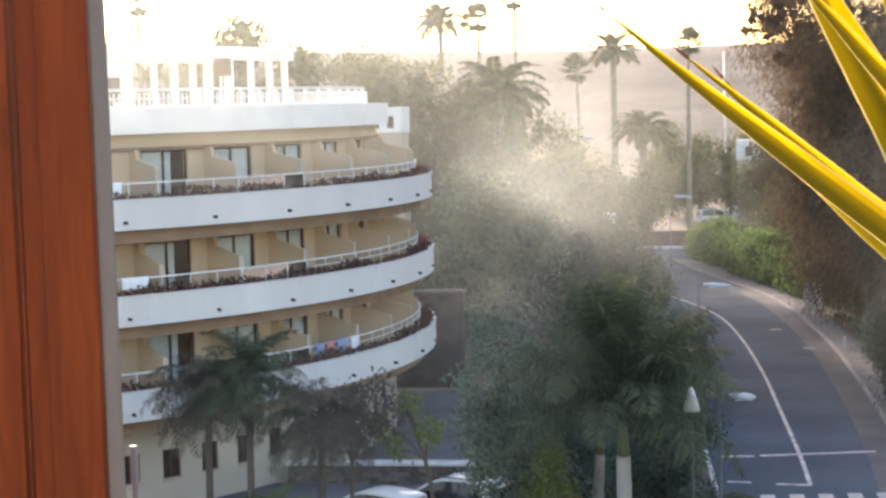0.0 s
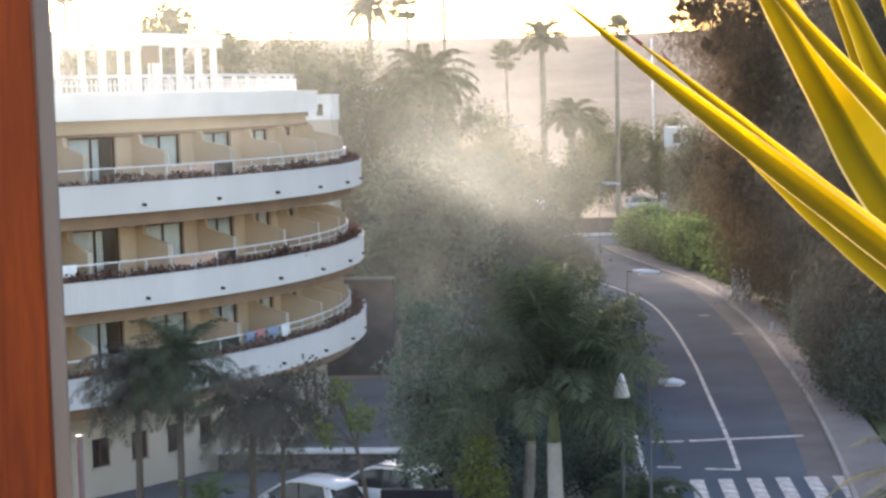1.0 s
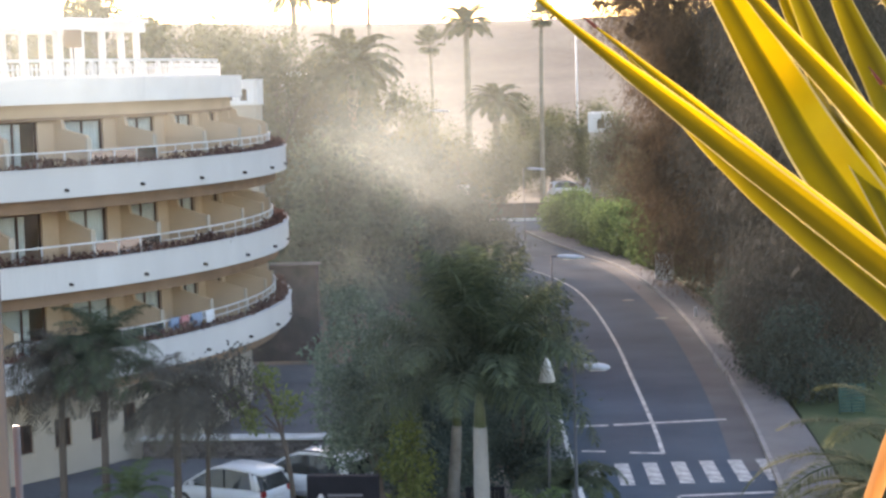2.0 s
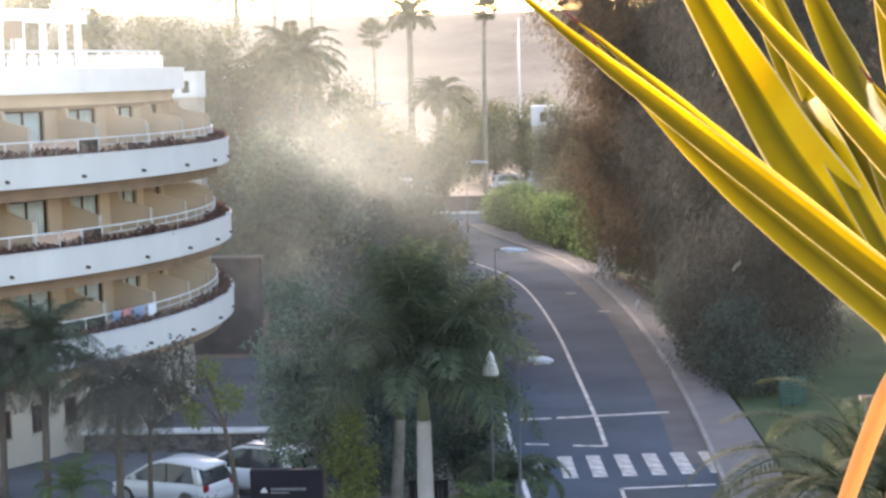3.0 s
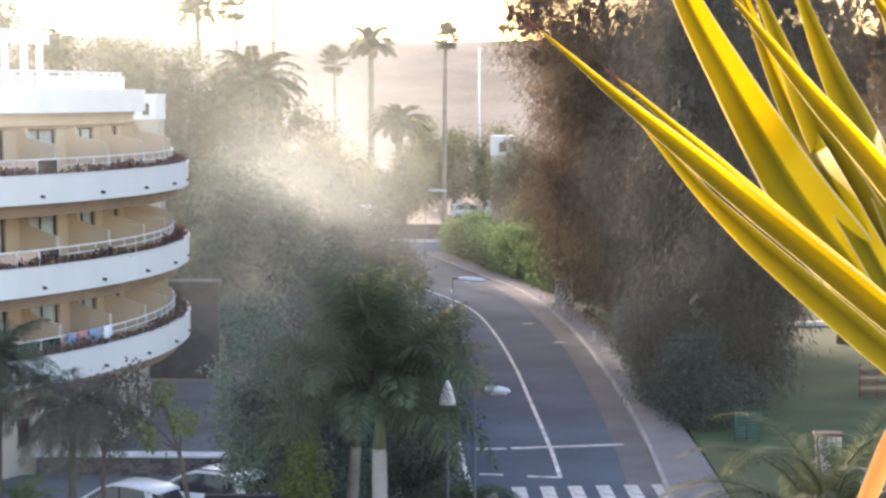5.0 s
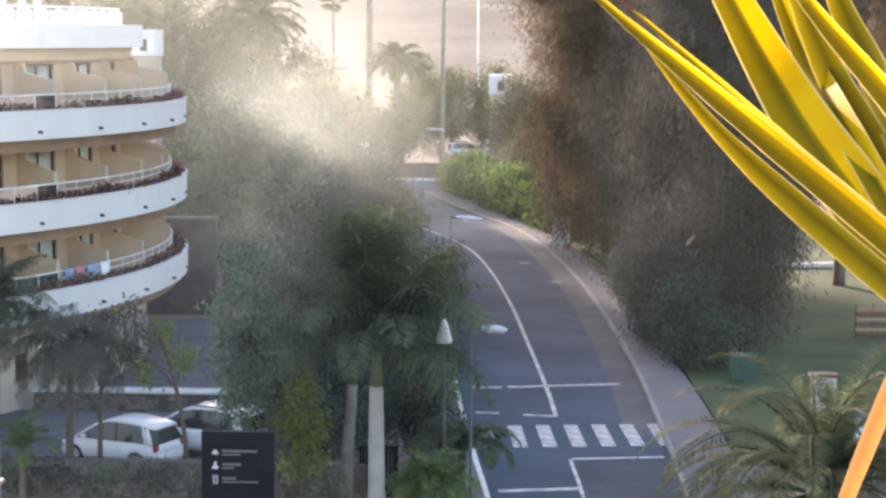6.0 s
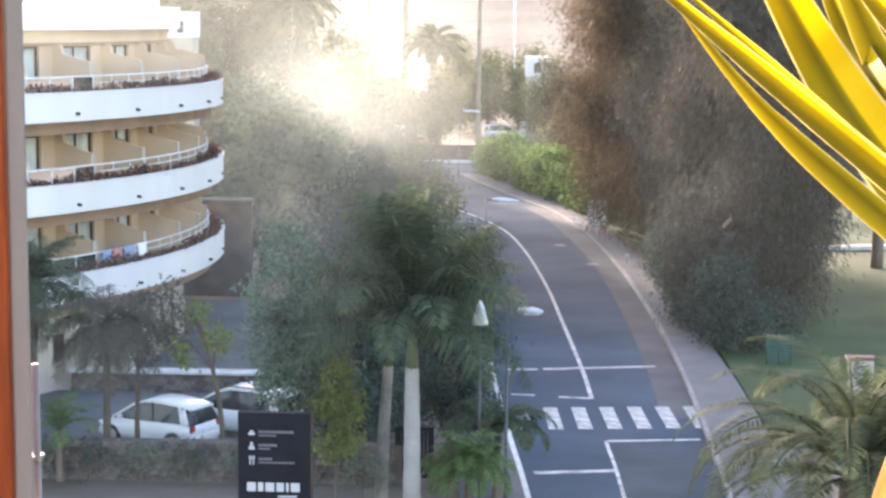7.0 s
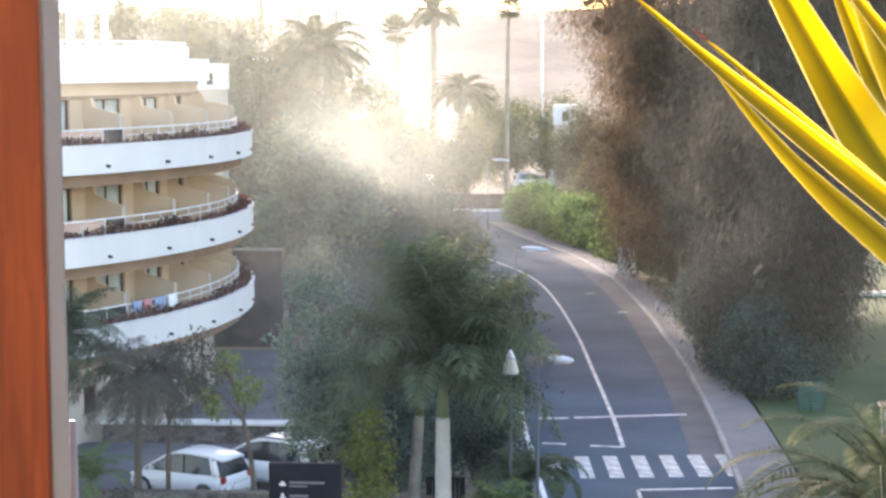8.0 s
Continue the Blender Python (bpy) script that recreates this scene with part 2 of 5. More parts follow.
def crown(rng, lumps, clumps, per, size, spread, droop=0.0, flat=1.0):
    """Leaf bases, directions and sides for a crown made of lumps (x, y, z, rx, ry, rz)."""
    lumps = np.array(lumps, float)
    w = lumps[:, 3] * lumps[:, 4] * lumps[:, 5]
    which = rng.choice(len(lumps), clumps, p=w / w.sum())
    u = unit(rng.normal(size=(clumps, 3)))
    rad = rng.uniform(0.45, 1.0, (clumps, 1)) ** 0.5 * rng.uniform(0.8, 1.12, (clumps, 1))
    c = lumps[which, :3] + u * rad * lumps[which, 3:]
    P = np.repeat(c, per, 0) + rng.normal(size=(clumps * per, 3)) * spread * np.array([1, 1, flat])
    D = unit(rng.normal(size=P.shape) + np.repeat(u, per, 0) * 0.7 + np.array([0, 0, -droop]))
    S = unit(np.cross(D, rng.normal(size=P.shape)))
    return P, D, S


def inner_boughs(rng, lumps, count, P, D, S, L, W, big=0.5):
    """Adds the dense heart of a crown: broad sprays well inside each lump."""
    lm = np.array(lumps, float)
    w = lm[:, 3] * lm[:, 4] * lm[:, 5]
    k = rng.choice(len(lm), count, p=w / w.sum())
    c = lm[k, :3] + unit(rng.normal(size=(count, 3))) * rng.uniform(0, 0.62, (count, 1)) * lm[k, 3:]
    d = unit(rng.normal(size=(count, 3)))
    s = unit(np.cross(d, rng.normal(size=(count, 3))))
    length = lm[k, 3] * big * rng.uniform(0.6, 1.1, count)
    c = c - d * length[:, None] * 0.5
    return np.concatenate([P, c]), np.concatenate([D, d]), np.concatenate([S, s]), np.concatenate([L, length]), np.concatenate([W, length * 0.7])


def tree(name, at, trunk, lumps, clumps, per, size, spread, material, label, category="tree", droop=0.0, seed=1, wide=0.6, group="", bark=None, flat=1.0, trunk_r=0.16, inner=0):
    """A tree: tapered trunk with limbs to each lump, and a crown of many leaves. Lumps are relative to the foot."""
    rng = np.random.default_rng(seed)
    t = thing(name, label, category, group, "", at)
    bm = bmesh.new()
    pts = spline([(0, 0, -0.05)] + trunk, 4)
    k = len(pts)
    tube(bm, pts, [trunk_r * (1.15 - 0.65 * i / (k - 1)) for i in range(k)], 9)
    top = pts[-1]
    part("trunk", bm, bark or BARK, t, "", True)
    for x, y, z, rx, ry, rz in lumps[:9]:
        start = pts[int(k * 0.62)] if z > pts[int(k * 0.62)].z else pts[int(k * 0.4)]
        end = Vector((x, y, z))
        mid = start.lerp(end, 0.5) + Vector((0, 0, 0.12 * (end - start).length))
        bm = bmesh.new()
        tube(bm, spline([start, mid, end], 4), [trunk_r * 0.5 * (1 - 0.8 * i / 8) for i in range(9)], 6)
        part("limb", bm, bark or BARK, t, "", True)
    P, D, S = crown(rng, lumps, clumps, per, size, spread, droop, flat)
    n = len(P)
    L, W = size * rng.uniform(0.6, 1.3, n), size * wide * rng.uniform(0.7, 1.2, n)
    if inner:
        P, D, S, L, W = inner_boughs(rng, lumps, inner, P, D, S, L, W)
    leaves("crown", P, D, S, L, W, material, t)
    return t


def frond_mesh(name, length, rise, fall, pairs, leaflet, width, material, seed=0, vee=0.35, lean=0.55, feather=False):
    """One palm frond along +x: an arching rib with two rows of leaflets."""
    rng = np.random.default_rng(seed)
    n = pairs
    s = np.linspace(0.0, 1.0, 14)
    ang = rise - (rise + fall) * s ** 1.25
    x = np.concatenate([[0], np.cumsum(np.cos(ang[:-1]))]) * length / 13
    z = np.concatenate([[0], np.cumsum(np.sin(ang[:-1]))]) * length / 13
    bm = bmesh.new()
    tube(bm, [(a, 0, b) for a, b in zip(x, z)], [0.035 * length / 3 * (1 - 0.85 * i / 13) for i in range(14)], 5)
    me = bpy.data.meshes.new(name)
    bm.to_mesh(me)
    bm.free()
    v0 = [tuple(v.co) for v in me.vertices]
    f0 = [tuple(p.vertices) for p in me.polygons]
    u = np.repeat(np.linspace(0.14, 0.99, n), 2) + rng.normal(0, 0.004, 2 * n)
    side = np.tile([1.0, -1.0], n)
    px, pz = np.interp(u, s, x), np.interp(u, s, z)
    a = np.interp(u, s, ang)
    P = np.stack([px, 0 * px, pz], 1)
    fwd = np.stack([np.cos(a), 0 * a, np.sin(a)], 1)
    up = np.stack([-np.sin(a), 0 * a, np.cos(a)], 1)
    sd = np.stack([0 * a, side, 0 * a], 1)
    v = vee * (rng.uniform(-1, 1, 2 * n) if feather else rng.uniform(0.4, 1.2, 2 * n))[:, None]
    D = unit(fwd * lean + sd + up * v + rng.normal(0, 0.08, (2 * n, 3)))
    S = unit(np.cross(D, up))
    L = leaflet * np.sin(np.clip(u * 0.86 + 0.14, 0, 1) * math.pi) ** 0.6 * rng.uniform(0.8, 1.1, 2 * n) + 0.08 * leaflet
    b1 = P + D * (L * 0.4)[:, None]
    tip = P + D * L[:, None] - np.array([0, 0, 1]) * (L * 0.28)[:, None]
    q = np.stack([P, b1 + S * width / 2, tip, b1 - S * width / 2], 1).reshape(-1, 3)
    base = len(v0)
    f0 += [tuple(base + 4 * i + k for k in range(4)) for i in range(2 * n)]
    v0 += [tuple(r) for r in q]
    me = bpy.data.meshes.new(name)
    me.from_pydata(v0, [], f0)
    me.materials.append(material)
    me.update()
    return me


def palm(name, at, height, bend, trunk_r, rings, length, leaflet, width, pairs, material, label, seed=1, bark=None, shaft=0.0, feather=False, group="", vee=0.35):
    """A feather palm. rings: (number of fronds, rise in degrees, fall in degrees)."""
    rng = np.random.default_rng(seed)
    t = thing(name, label, "palm tree", group, "", at)
    top = Vector((bend[0], bend[1], height))
    mid = Vector((bend[0] * 0.35, bend[1] * 0.35, height * 0.5))
    pts = spline([(0, 0, -0.05), mid, top], 7)
    bm = bmesh.new()
    tube(bm, pts, [trunk_r * (1.25 - 0.4 * i / 14 + (0.06 if i % 2 else 0)) for i in range(15)], 10)
    part("trunk", bm, bark or BARK, t, "", True)
    if shaft:
        rod("crownshaft", [top - Vector((0, 0, 0.05)), top + Vector((0, 0, shaft * 0.5)), top + Vector((0, 0, shaft))], [trunk_r * 0.85, trunk_r * 0.7, trunk_r * 0.3], CROWNSHAFT, t)
        top = top + Vector((0, 0, shaft * 0.9))
    for j, (count, rise, fall) in enumerate(rings):
        ms = [frond_mesh("frond", length * rng.uniform(0.9, 1.08), radians(rise + dv), radians(fall - dv), pairs, leaflet, width, material, seed * 31 + j * 7 + i, vee, 0.55, feather) for i, dv in enumerate((-6, 5))]
        for k in range(count):
            ob = new("frond", ms[k % 2])
            ob.parent = t
            ob.matrix_local = Matrix.Translation(top) @ pose(0, 0, 0, rng.uniform(-14, 14), rng.uniform(-7, 7), 360 * (k + 0.5 * (j % 2)) / count + rng.uniform(-9, 9))
    return t


def fan_palm(name, at, height, bend, trunk_r, count, size, material, label, seed=1, group="", skirt=0):
    """A tall fan palm: thin trunk, ball of stiff fans, each fan many split blades."""
    rng = np.random.default_rng(seed)
    t = thing(name, label, "palm tree", group, "", at)
    top = Vector((bend[0], bend[1], height))
    pts = spline([(0, 0, -0.05), (bend[0] * 0.3, bend[1] * 0.3, height * 0.5), top], 6)
    bm = bmesh.new()
    tube(bm, pts, [trunk_r * (1.3 - 0.5 * i / 12) for i in range(13)], 8)
    part("trunk", bm, HAZEBARK, t, "", True)
    for k in range(count + skirt):
        el = rng.uniform(-0.5, 1.35) if k < count else rng.uniform(-1.35, -0.9)
        az = rng.uniform(0, math.tau)
        d = np.array([math.cos(az) * math.cos(el), math.sin(az) * math.cos(el), math.sin(el)])
        side = unit(np.cross(d, [0, 0, 1.0])[None])[0]
        up = np.cross(side, d)
        hub = np.array(top) + d * size * (0.5 if k < count else 0.3)
        m = 16
        a = np.linspace(-1.25, 1.25, m) + rng.normal(0, 0.05, m)
        D = np.cos(a)[:, None] * d + np.sin(a)[:, None] * side + up * 0.1
        D = unit(D)
        P = np.repeat(hub[None], m, 0)
        S = unit(np.cross(D, np.repeat(up[None], m, 0)))
        P = np.concatenate([P, np.array(top)[None]])
        D = np.concatenate([D, d[None]])
        S = np.concatenate([S, side[None]])
        L = np.concatenate([size * 0.62 * rng.uniform(0.75, 1.1, m), [size * 0.55]])
        leaves("fan", P, D, S, L, np.concatenate([[size * 0.11] * m, [0.07]]), material, t, "", 0.25)
    return t


def ring_band(r0, r1, z0, z1, a0, a1, step=1.0, center=(-37.5, 71.0)):
    """A curved wall between two radii, as vertices and faces."""
    n = max(2, int(abs(a1 - a0) / step) + 1)
    v, f = [], []
    for i in range(n):
        a = radians(a0 + (a1 - a0) * i / (n - 1))
        c, s = math.cos(a), math.sin(a)
        for r, z in ((r0, z0), (r1, z0), (r1, z1), (r0, z1)):
            v.append((center[0] + r * c, center[1] + r * s, z))
    for i in range(n - 1):
        for k in range(4):
            f.append((4 * i + k, 4 * i + (k + 1) % 4, 4 * i + 4 + (k + 1) % 4, 4 * i + 4 + k))
    f += [(0, 3, 2, 1), (4 * n - 4, 4 * n - 3, 4 * n - 2, 4 * n - 1)]
    return v, f


# ---- ground, road, pavements ----
def ground_sheet():
    n, v, f = 60, [], []
    xs = [math.copysign(abs(u) ** 2.2 * 2400, u) for u in np.linspace(-1, 1, n)]
    ys = [-300 + 2700 * (k / (n - 1)) ** 2.4 for k in range(n)]
    for y in ys:
        for x in xs:
            far = max(0.0, y - 290)
            swell = 0.5 + 0.5 * noise.noise((x * 0.004, y * 0.004, 0))
            lift = min(1.0, far / 300) ** 1.3 * (26 + 12 * swell + max(0, -x - 80) * 0.03)
            v.append((x, y, -0.16 + lift))
    for j in range(n - 1):
        for i in range(n - 1):
            f.append((j * n + i, j * n + i + 1, (j + 1) * n + i + 1, (j + 1) * n + i))
    return v, f


gv, gf = ground_sheet()
tagged(raw("ground", gv, gf, EARTH, smooth=True), "dry brown earth rising to a dusty hillside", "ground", "", "structure")

RIGHT = spline([(3.9, 30, 0), (3.85, 50, 0), (3.62, 64, 0), (3.24, 74.7, 0), (2.52, 87, 0), (1.72, 97.2, 0), (0.25, 109.8, 0), (-1.8, 122.4, 0), (-4.79, 132.8, 0), (-8.0, 144, 0), (-10, 152.5, 0)], 6)
MIDDLE = spline([(2.0, 30, 0), (1.1, 49.7, 0), (0.73, 55.7, 0), (0.34, 62.1, 0), (0, 67.6, 0), (-0.83, 78.3, 0), (-1.64, 88.3, 0), (-2.99, 101.2, 0), (-4.6, 111.9, 0), (-7.0, 120.5, 0), (-11, 131, 0), (-15, 140, 0), (-18.5, 150, 0)], 6)
LEFT = spline([(0.4, 30, 0), (-1.45, 49.4, 0), (-2.2, 56.4, 0), (-3.5, 69.9, 0), (-4.35, 78.3, 0), (-5.2, 88.3, 0), (-6.8, 101.2, 0), (-8.9, 112, 0), (-11.6, 121, 0), (-16, 131, 0), (-21, 140, 0), (-26, 152.5, 0)], 6)


def resample(line, n=90):
    d = [0]
    for a, b in zip(line, line[1:]):
        d.append(d[-1] + (b - a).length)
    t = np.linspace(0, d[-1], n)
    return [Vector((float(np.interp(q, d, [p.x for p in line])), float(np.interp(q, d, [p.y for p in line])), 0)) for q in t]


LEFT, RIGHT = resample(LEFT), resample(RIGHT)
strip("road", LEFT, RIGHT, -0.2, 0.0, ASPHALT, label="grey asphalt road bending away downhill", category="road")
strip("cross_road", [Vector((-90, 167, 0)), Vector((60, 163.5, 0))], [Vector((-90, 152.4, 0)), Vector((60, 152.4, 0))], -0.2, 0.004, ASPHALT, label="grey asphalt side road at the junction", category="road")
strip("road_patch", [Vector((0.8, 55.5, 0)), Vector((1.9, 36, 0))], [Vector((3.76, 55.6, 0)), Vector((3.86, 36, 0))], -0.05, 0.004, PATCH, label="darker asphalt repair beside the crossing", category="road")
STAIN = [p for p in RIGHT if 58 < p.y < 128]
strip("road_edge", offset(STAIN, -1.15), offset(STAIN, -0.01), -0.05, 0.004, GUTTER, label="brownish stained asphalt along the gutter", category="road")
PAVE_OUT = resample(spline([(6.2, 30, 0), (5.6, 60, 0), (5.1, 71, 0), (4.4, 82.3, 0), (3.6, 93.2, 0), (2.3, 104.6, 0), (1.28, 114.5, 0), (-0.31, 122.6, 0), (-3.74, 138.3, 0), (-8.26, 152, 0)], 6))
strip("pavement", offset(RIGHT, 0.16), PAVE_OUT, -0.2, 0.13, PAVING, label="worn brownish pavement along the road", category="pavement")
strip("pavement", offset(LEFT, -1.9), offset(LEFT, -0.16), -0.2, 0.13, PAVING, label="narrow pavement beside the planted verge", category="pavement")
strip("parking_area", [Vector((-30, 50.8, 0)), Vector((-22, 62, 0))], [Vector((-6, 50.8, 0)), Vector((-6, 62.0, 0))], -0.2, -0.02, DRIVE, label="pale grey car park surface", category="pavement")
strip("driveway", [Vector((-24, 62.6, 0)), Vector((-19, 83, 0))], [Vector((-7, 62.6, 0)), Vector((-9, 83, 0))], -0.2, -0.03, DRIVE, label="grey driveway beside the hotel", category="road")
strip("lawn", [Vector((5.9, 56, 0)), Vector((4.6, 92, 0)), Vector((3.2, 106, 0)), Vector((-1, 135, 0))], [Vector((60, 56, 0)), Vector((60, 92, 0)), Vector((60, 108, 0)), Vector((60, 135, 0))], -0.2, 0.02, LAWN, label="mown green lawn beneath the trees", category="lawn")
strip("lawn_edging", [Vector((9, 103.8, 0)), Vector((30, 109, 0))], [Vector((9, 103.0, 0)), Vector((30, 108.2, 0))], -0.1, 0.22, KERBWHITE, label="white edging wall across the lawn", category="edging")


strip("crossing_ramp", [Vector((4.0, 49, 0)), Vector((3.95, 57.5, 0))], [Vector((5.5, 49, 0)), Vector((5.4, 57.5, 0))], 0.0, 0.137, DRIVE, label="pale paved ramp at the crossing", category="pavement")


def road_line(name, line, w):
    a, b = offset(line, -w / 2), offset(line, w / 2)
    return strip(name, a, b, 0.0, 0.008, LINE, label="worn white painted road line", category="road marking")


road_line("centre_line", [p for p in MIDDLE if p.y > 61.8], 0.15)
road_line("centre_line", [p for p in MIDDLE if p.y < 55.8], 0.11)
for x0, y0, x1, y1, w in ((-2.75, 67.1, -1.6, 67.25, 0.28), (-1.4, 67.3, 2.7, 68.25, 0.3), (-0.78, 62.28, 0.36, 62.14, 0.22), (-2.4, 62.6, -1.6, 62.5, 0.22), (0.78, 55.75, 3.6, 56.2, 0.2), (-1.35, 51.55, 0.93, 52.0, 0.3)):
    road_line("stop_line", [Vector((x0, y0, 0)), Vector((x1, y1, 0))], w)
zebra = bpy.data.meshes.new("crossing_stripe")
zebra.from_pydata([(x, y, z) for z in (0, 0.008) for x, y in ((-0.36, 1.62), (0.1, 1.62), (0.36, -1.62), (-0.1, -1.62))], [], [(3, 2, 1, 0), (4, 5, 6, 7), (0, 1, 5, 4), (1, 2, 6, 5), (2, 3, 7, 6), (3, 0, 4, 7)])
zebra.materials.append(LINE)
for k in range(-2, 5):
    ob = new("crossing_stripe", zebra)
    ob.location = (0.0 + 0.92 * k, 59.0 + 0.12 * k, 0.0)
    tagged(ob, "worn white zebra crossing stripe on asphalt", "road marking", "zebra crossing stripes", "structure")
for x, y in ((-1.2, 105), (0.6, 97)):
    bm = bmesh.new()
    bmesh.ops.create_cone(bm, cap_ends=True, segments=20, radius1=0.34, radius2=0.33, depth=0.02, matrix=pose(x, y, 0.008))
    tagged(part("manhole_cover", bm, KERB), "round grey manhole cover in the road", "manhole cover")


def kerb_row(line, material, off, group, label, seg=2.0, y0=0, y1=400):
    pts = resample(line, int(sum((b - a).length for a, b in zip(line, line[1:])) / seg) + 1)
    me = bpy.data.meshes.new("kerb_stone")
    bm = bmesh.new()
    add_box(bm, (0.16, seg - 0.015, 0.34), (0, 0, -0.02), 0, 0.015)
    bm.to_mesh(me)
    bm.free()
    me.materials.append(material)
    k = thing("kerb", label, "kerb", group, "structure")
    for a, b in zip(pts, pts[1:]):
        if not y0 < a.y < y1:
            continue
        d = (b - a).normalized()
        ob = new("kerb_stone", me)
        ob.parent = k
        m = (a + b) / 2
        ob.matrix_local = pose(m.x + d.y * off, m.y - d.x * off, 0, 0, 0, math.degrees(math.atan2(-d.x, d.y)))


kerb_row(RIGHT, KERB, 0.08, "road kerbs", "grey concrete kerb stones along the road")
kerb_row(LEFT, KERBWHITE, -0.08, "road kerbs", "whitewashed kerb stones along the road")

FARWALL = box("far_wall", (60, 0.5, 1.4), (-35, 168.2, 0.7), REDSTONE, bevel=0.05)
tagged(FARWALL, "low dark stone wall beyond the junction", "wall", "", "structure")
tagged(box("far_kerb", (100, 0.3, 0.3), (-40, 166.9, 0.0), KERBWHITE, turn=-1.3, bevel=0.03), "pale kerb along the far side of the junction", "kerb", "", "structure")


# ---- the hotel ----
CX, CY = -37.5, 71.0


def polar(r, a, z=0.0):
    return Vector((CX + r * math.cos(radians(a)), CY + r * math.sin(radians(a)), z))


hotel = thing("hotel_building", "rounded beige hotel with white balcony bands and dark planters", "building")
A0, A1, PITCH = -72.0, 60.0, 8.25
LEVELS = (4.18, 7.2, 10.22)  # parapet tops
R_OUT, R_RAIL, R_WALL = 23.2, 22.55, 20.9


def band(name, r0, r1, z0, z1, mat, parent, a0=A0, a1=A1, step=1.0, label=""):
    v, f = ring_band(r0, r1, z0, z1, a0, a1, step)
    return raw(name, v, f, mat, parent, label)


band("core_wall", 9.0, 9.4, 0, 12.3, CREAM, hotel, label="inner wall of the hotel")
for a in (A0, A1):
    p = polar(14.9, a)
    box("end_wall", (11.8, 0.3, 12.3), (p.x, p.y, 6.15), CREAM, hotel, turn=a)
WINDOW_ANGLES = [-66.4 + 4.2 * k for k in range(22)]


def ground_floor():
    """Ground-floor wall with window openings, frames, shutters and sills."""
    r0, r1, half = 21.2, 21.5, 0.95
    v, f = [], []

    def piece(z0, z1, a0, a1):
        pv, pf = ring_band(r0, r1, z0, z1, a0, a1, 1.2)
        b = len(v)
        v.extend(pv)
        f.extend([tuple(b + i for i in q) for q in pf])
    piece(-0.2, 0.95, A0, A1)
    piece(1.9, 3.3, A0, A1)
    last = A0
    for a in WINDOW_ANGLES:
        piece(0.95, 1.9, last, a - half)
        last = a + half
    piece(0.95, 1.9, last, A1)
    raw("ground_floor_wall", v, f, CREAM, hotel, "cream ground floor wall with small windows")
    for a in WINDOW_ANGLES:
        w = new("window")
        w.parent = hotel
        w.matrix_local = Matrix.Translation(polar(21.38, a, 1.42)) @ pose(0, 0, 0, 0, 0, a)
        box("shutter", (0.03, 0.66, 0.9), (-0.06, 0, 0), DARKWIN, w)
        bm = bmesh.new()
        for y in (-0.335, 0, 0.335):
            add_box(bm, (0.06, 0.045, 0.94), (0, y, 0))
        for z in (-0.45, 0.45):
            add_box(bm, (0.055, 0.7, 0.045), (0, 0, z))
        part("frame", bm, WOODDARK, w)
        box("sill", (0.2, 0.8, 0.06), (0.1, 0, -0.5), CREAM, w, bevel=0.01)


ground_floor()


def bay(level_top, a, top_floor):
    """One hotel room front: wall with a door opening, sliding door, curtain and side screen."""
    floor, head = level_top - 0.62, level_top + 1.62
    half = PITCH / 2
    v, f = [], []
    o0, o1 = a - half + 1.0, a + half - 2.1
    for z0, z1, a0, a1 in ((floor, head, a - half, o0), (floor, head, o1, a + half), (head - 0.12, head + 0.9 if not top_floor else head + 0.48, o0, o1)):
        pv, pf = ring_band(R_WALL - 0.25, R_WALL, z0, z1, a0, a1, 1.4)
        b = len(v)
        v.extend(pv)
        f.extend([tuple(b + i for i in q) for q in pf])
    raw("room_wall", v, f, BEIGE, hotel)
    am = (o0 + o1) / 2
    wide = 2 * R_WALL * math.sin(radians((o1 - o0) / 2))
    d = new("balcony_door")
    d.parent = hotel
    d.matrix_local = Matrix.Translation(polar(R_WALL - 0.14, am, floor)) @ pose(0, 0, 0, 0, 0, am)
    tall = head - 0.12 - floor
    bm = bmesh.new()
    for y in (-wide / 2 + 0.03, 0, wide / 2 - 0.03):
        add_box(bm, (0.07, 0.06, tall), (0, y, tall / 2))
    for z in (0.03, tall - 0.03):
        add_box(bm, (0.065, wide, 0.06), (0, 0, z))
    part("door_frame", bm, WOODDARK, d)
    for s in (-1, 1):
        ob = box("pane", (0.012, wide / 2 - 0.09, tall - 0.12), (0.0, s * wide / 4, tall / 2), PANE, d)
        ob.visible_shadow = False
    n = 40
    cv = [(-0.09 + 0.035 * math.sin(k * 1.9 + a), -wide / 2 + wide * k / n * (1.0 if int(a * 7) % 3 else 0.7), z) for k in range(n + 1) for z in (0.02, tall)]
    raw("curtain", cv, [(2 * k, 2 * k + 2, 2 * k + 3, 2 * k + 1) for k in range(n)], CURTAIN, d)


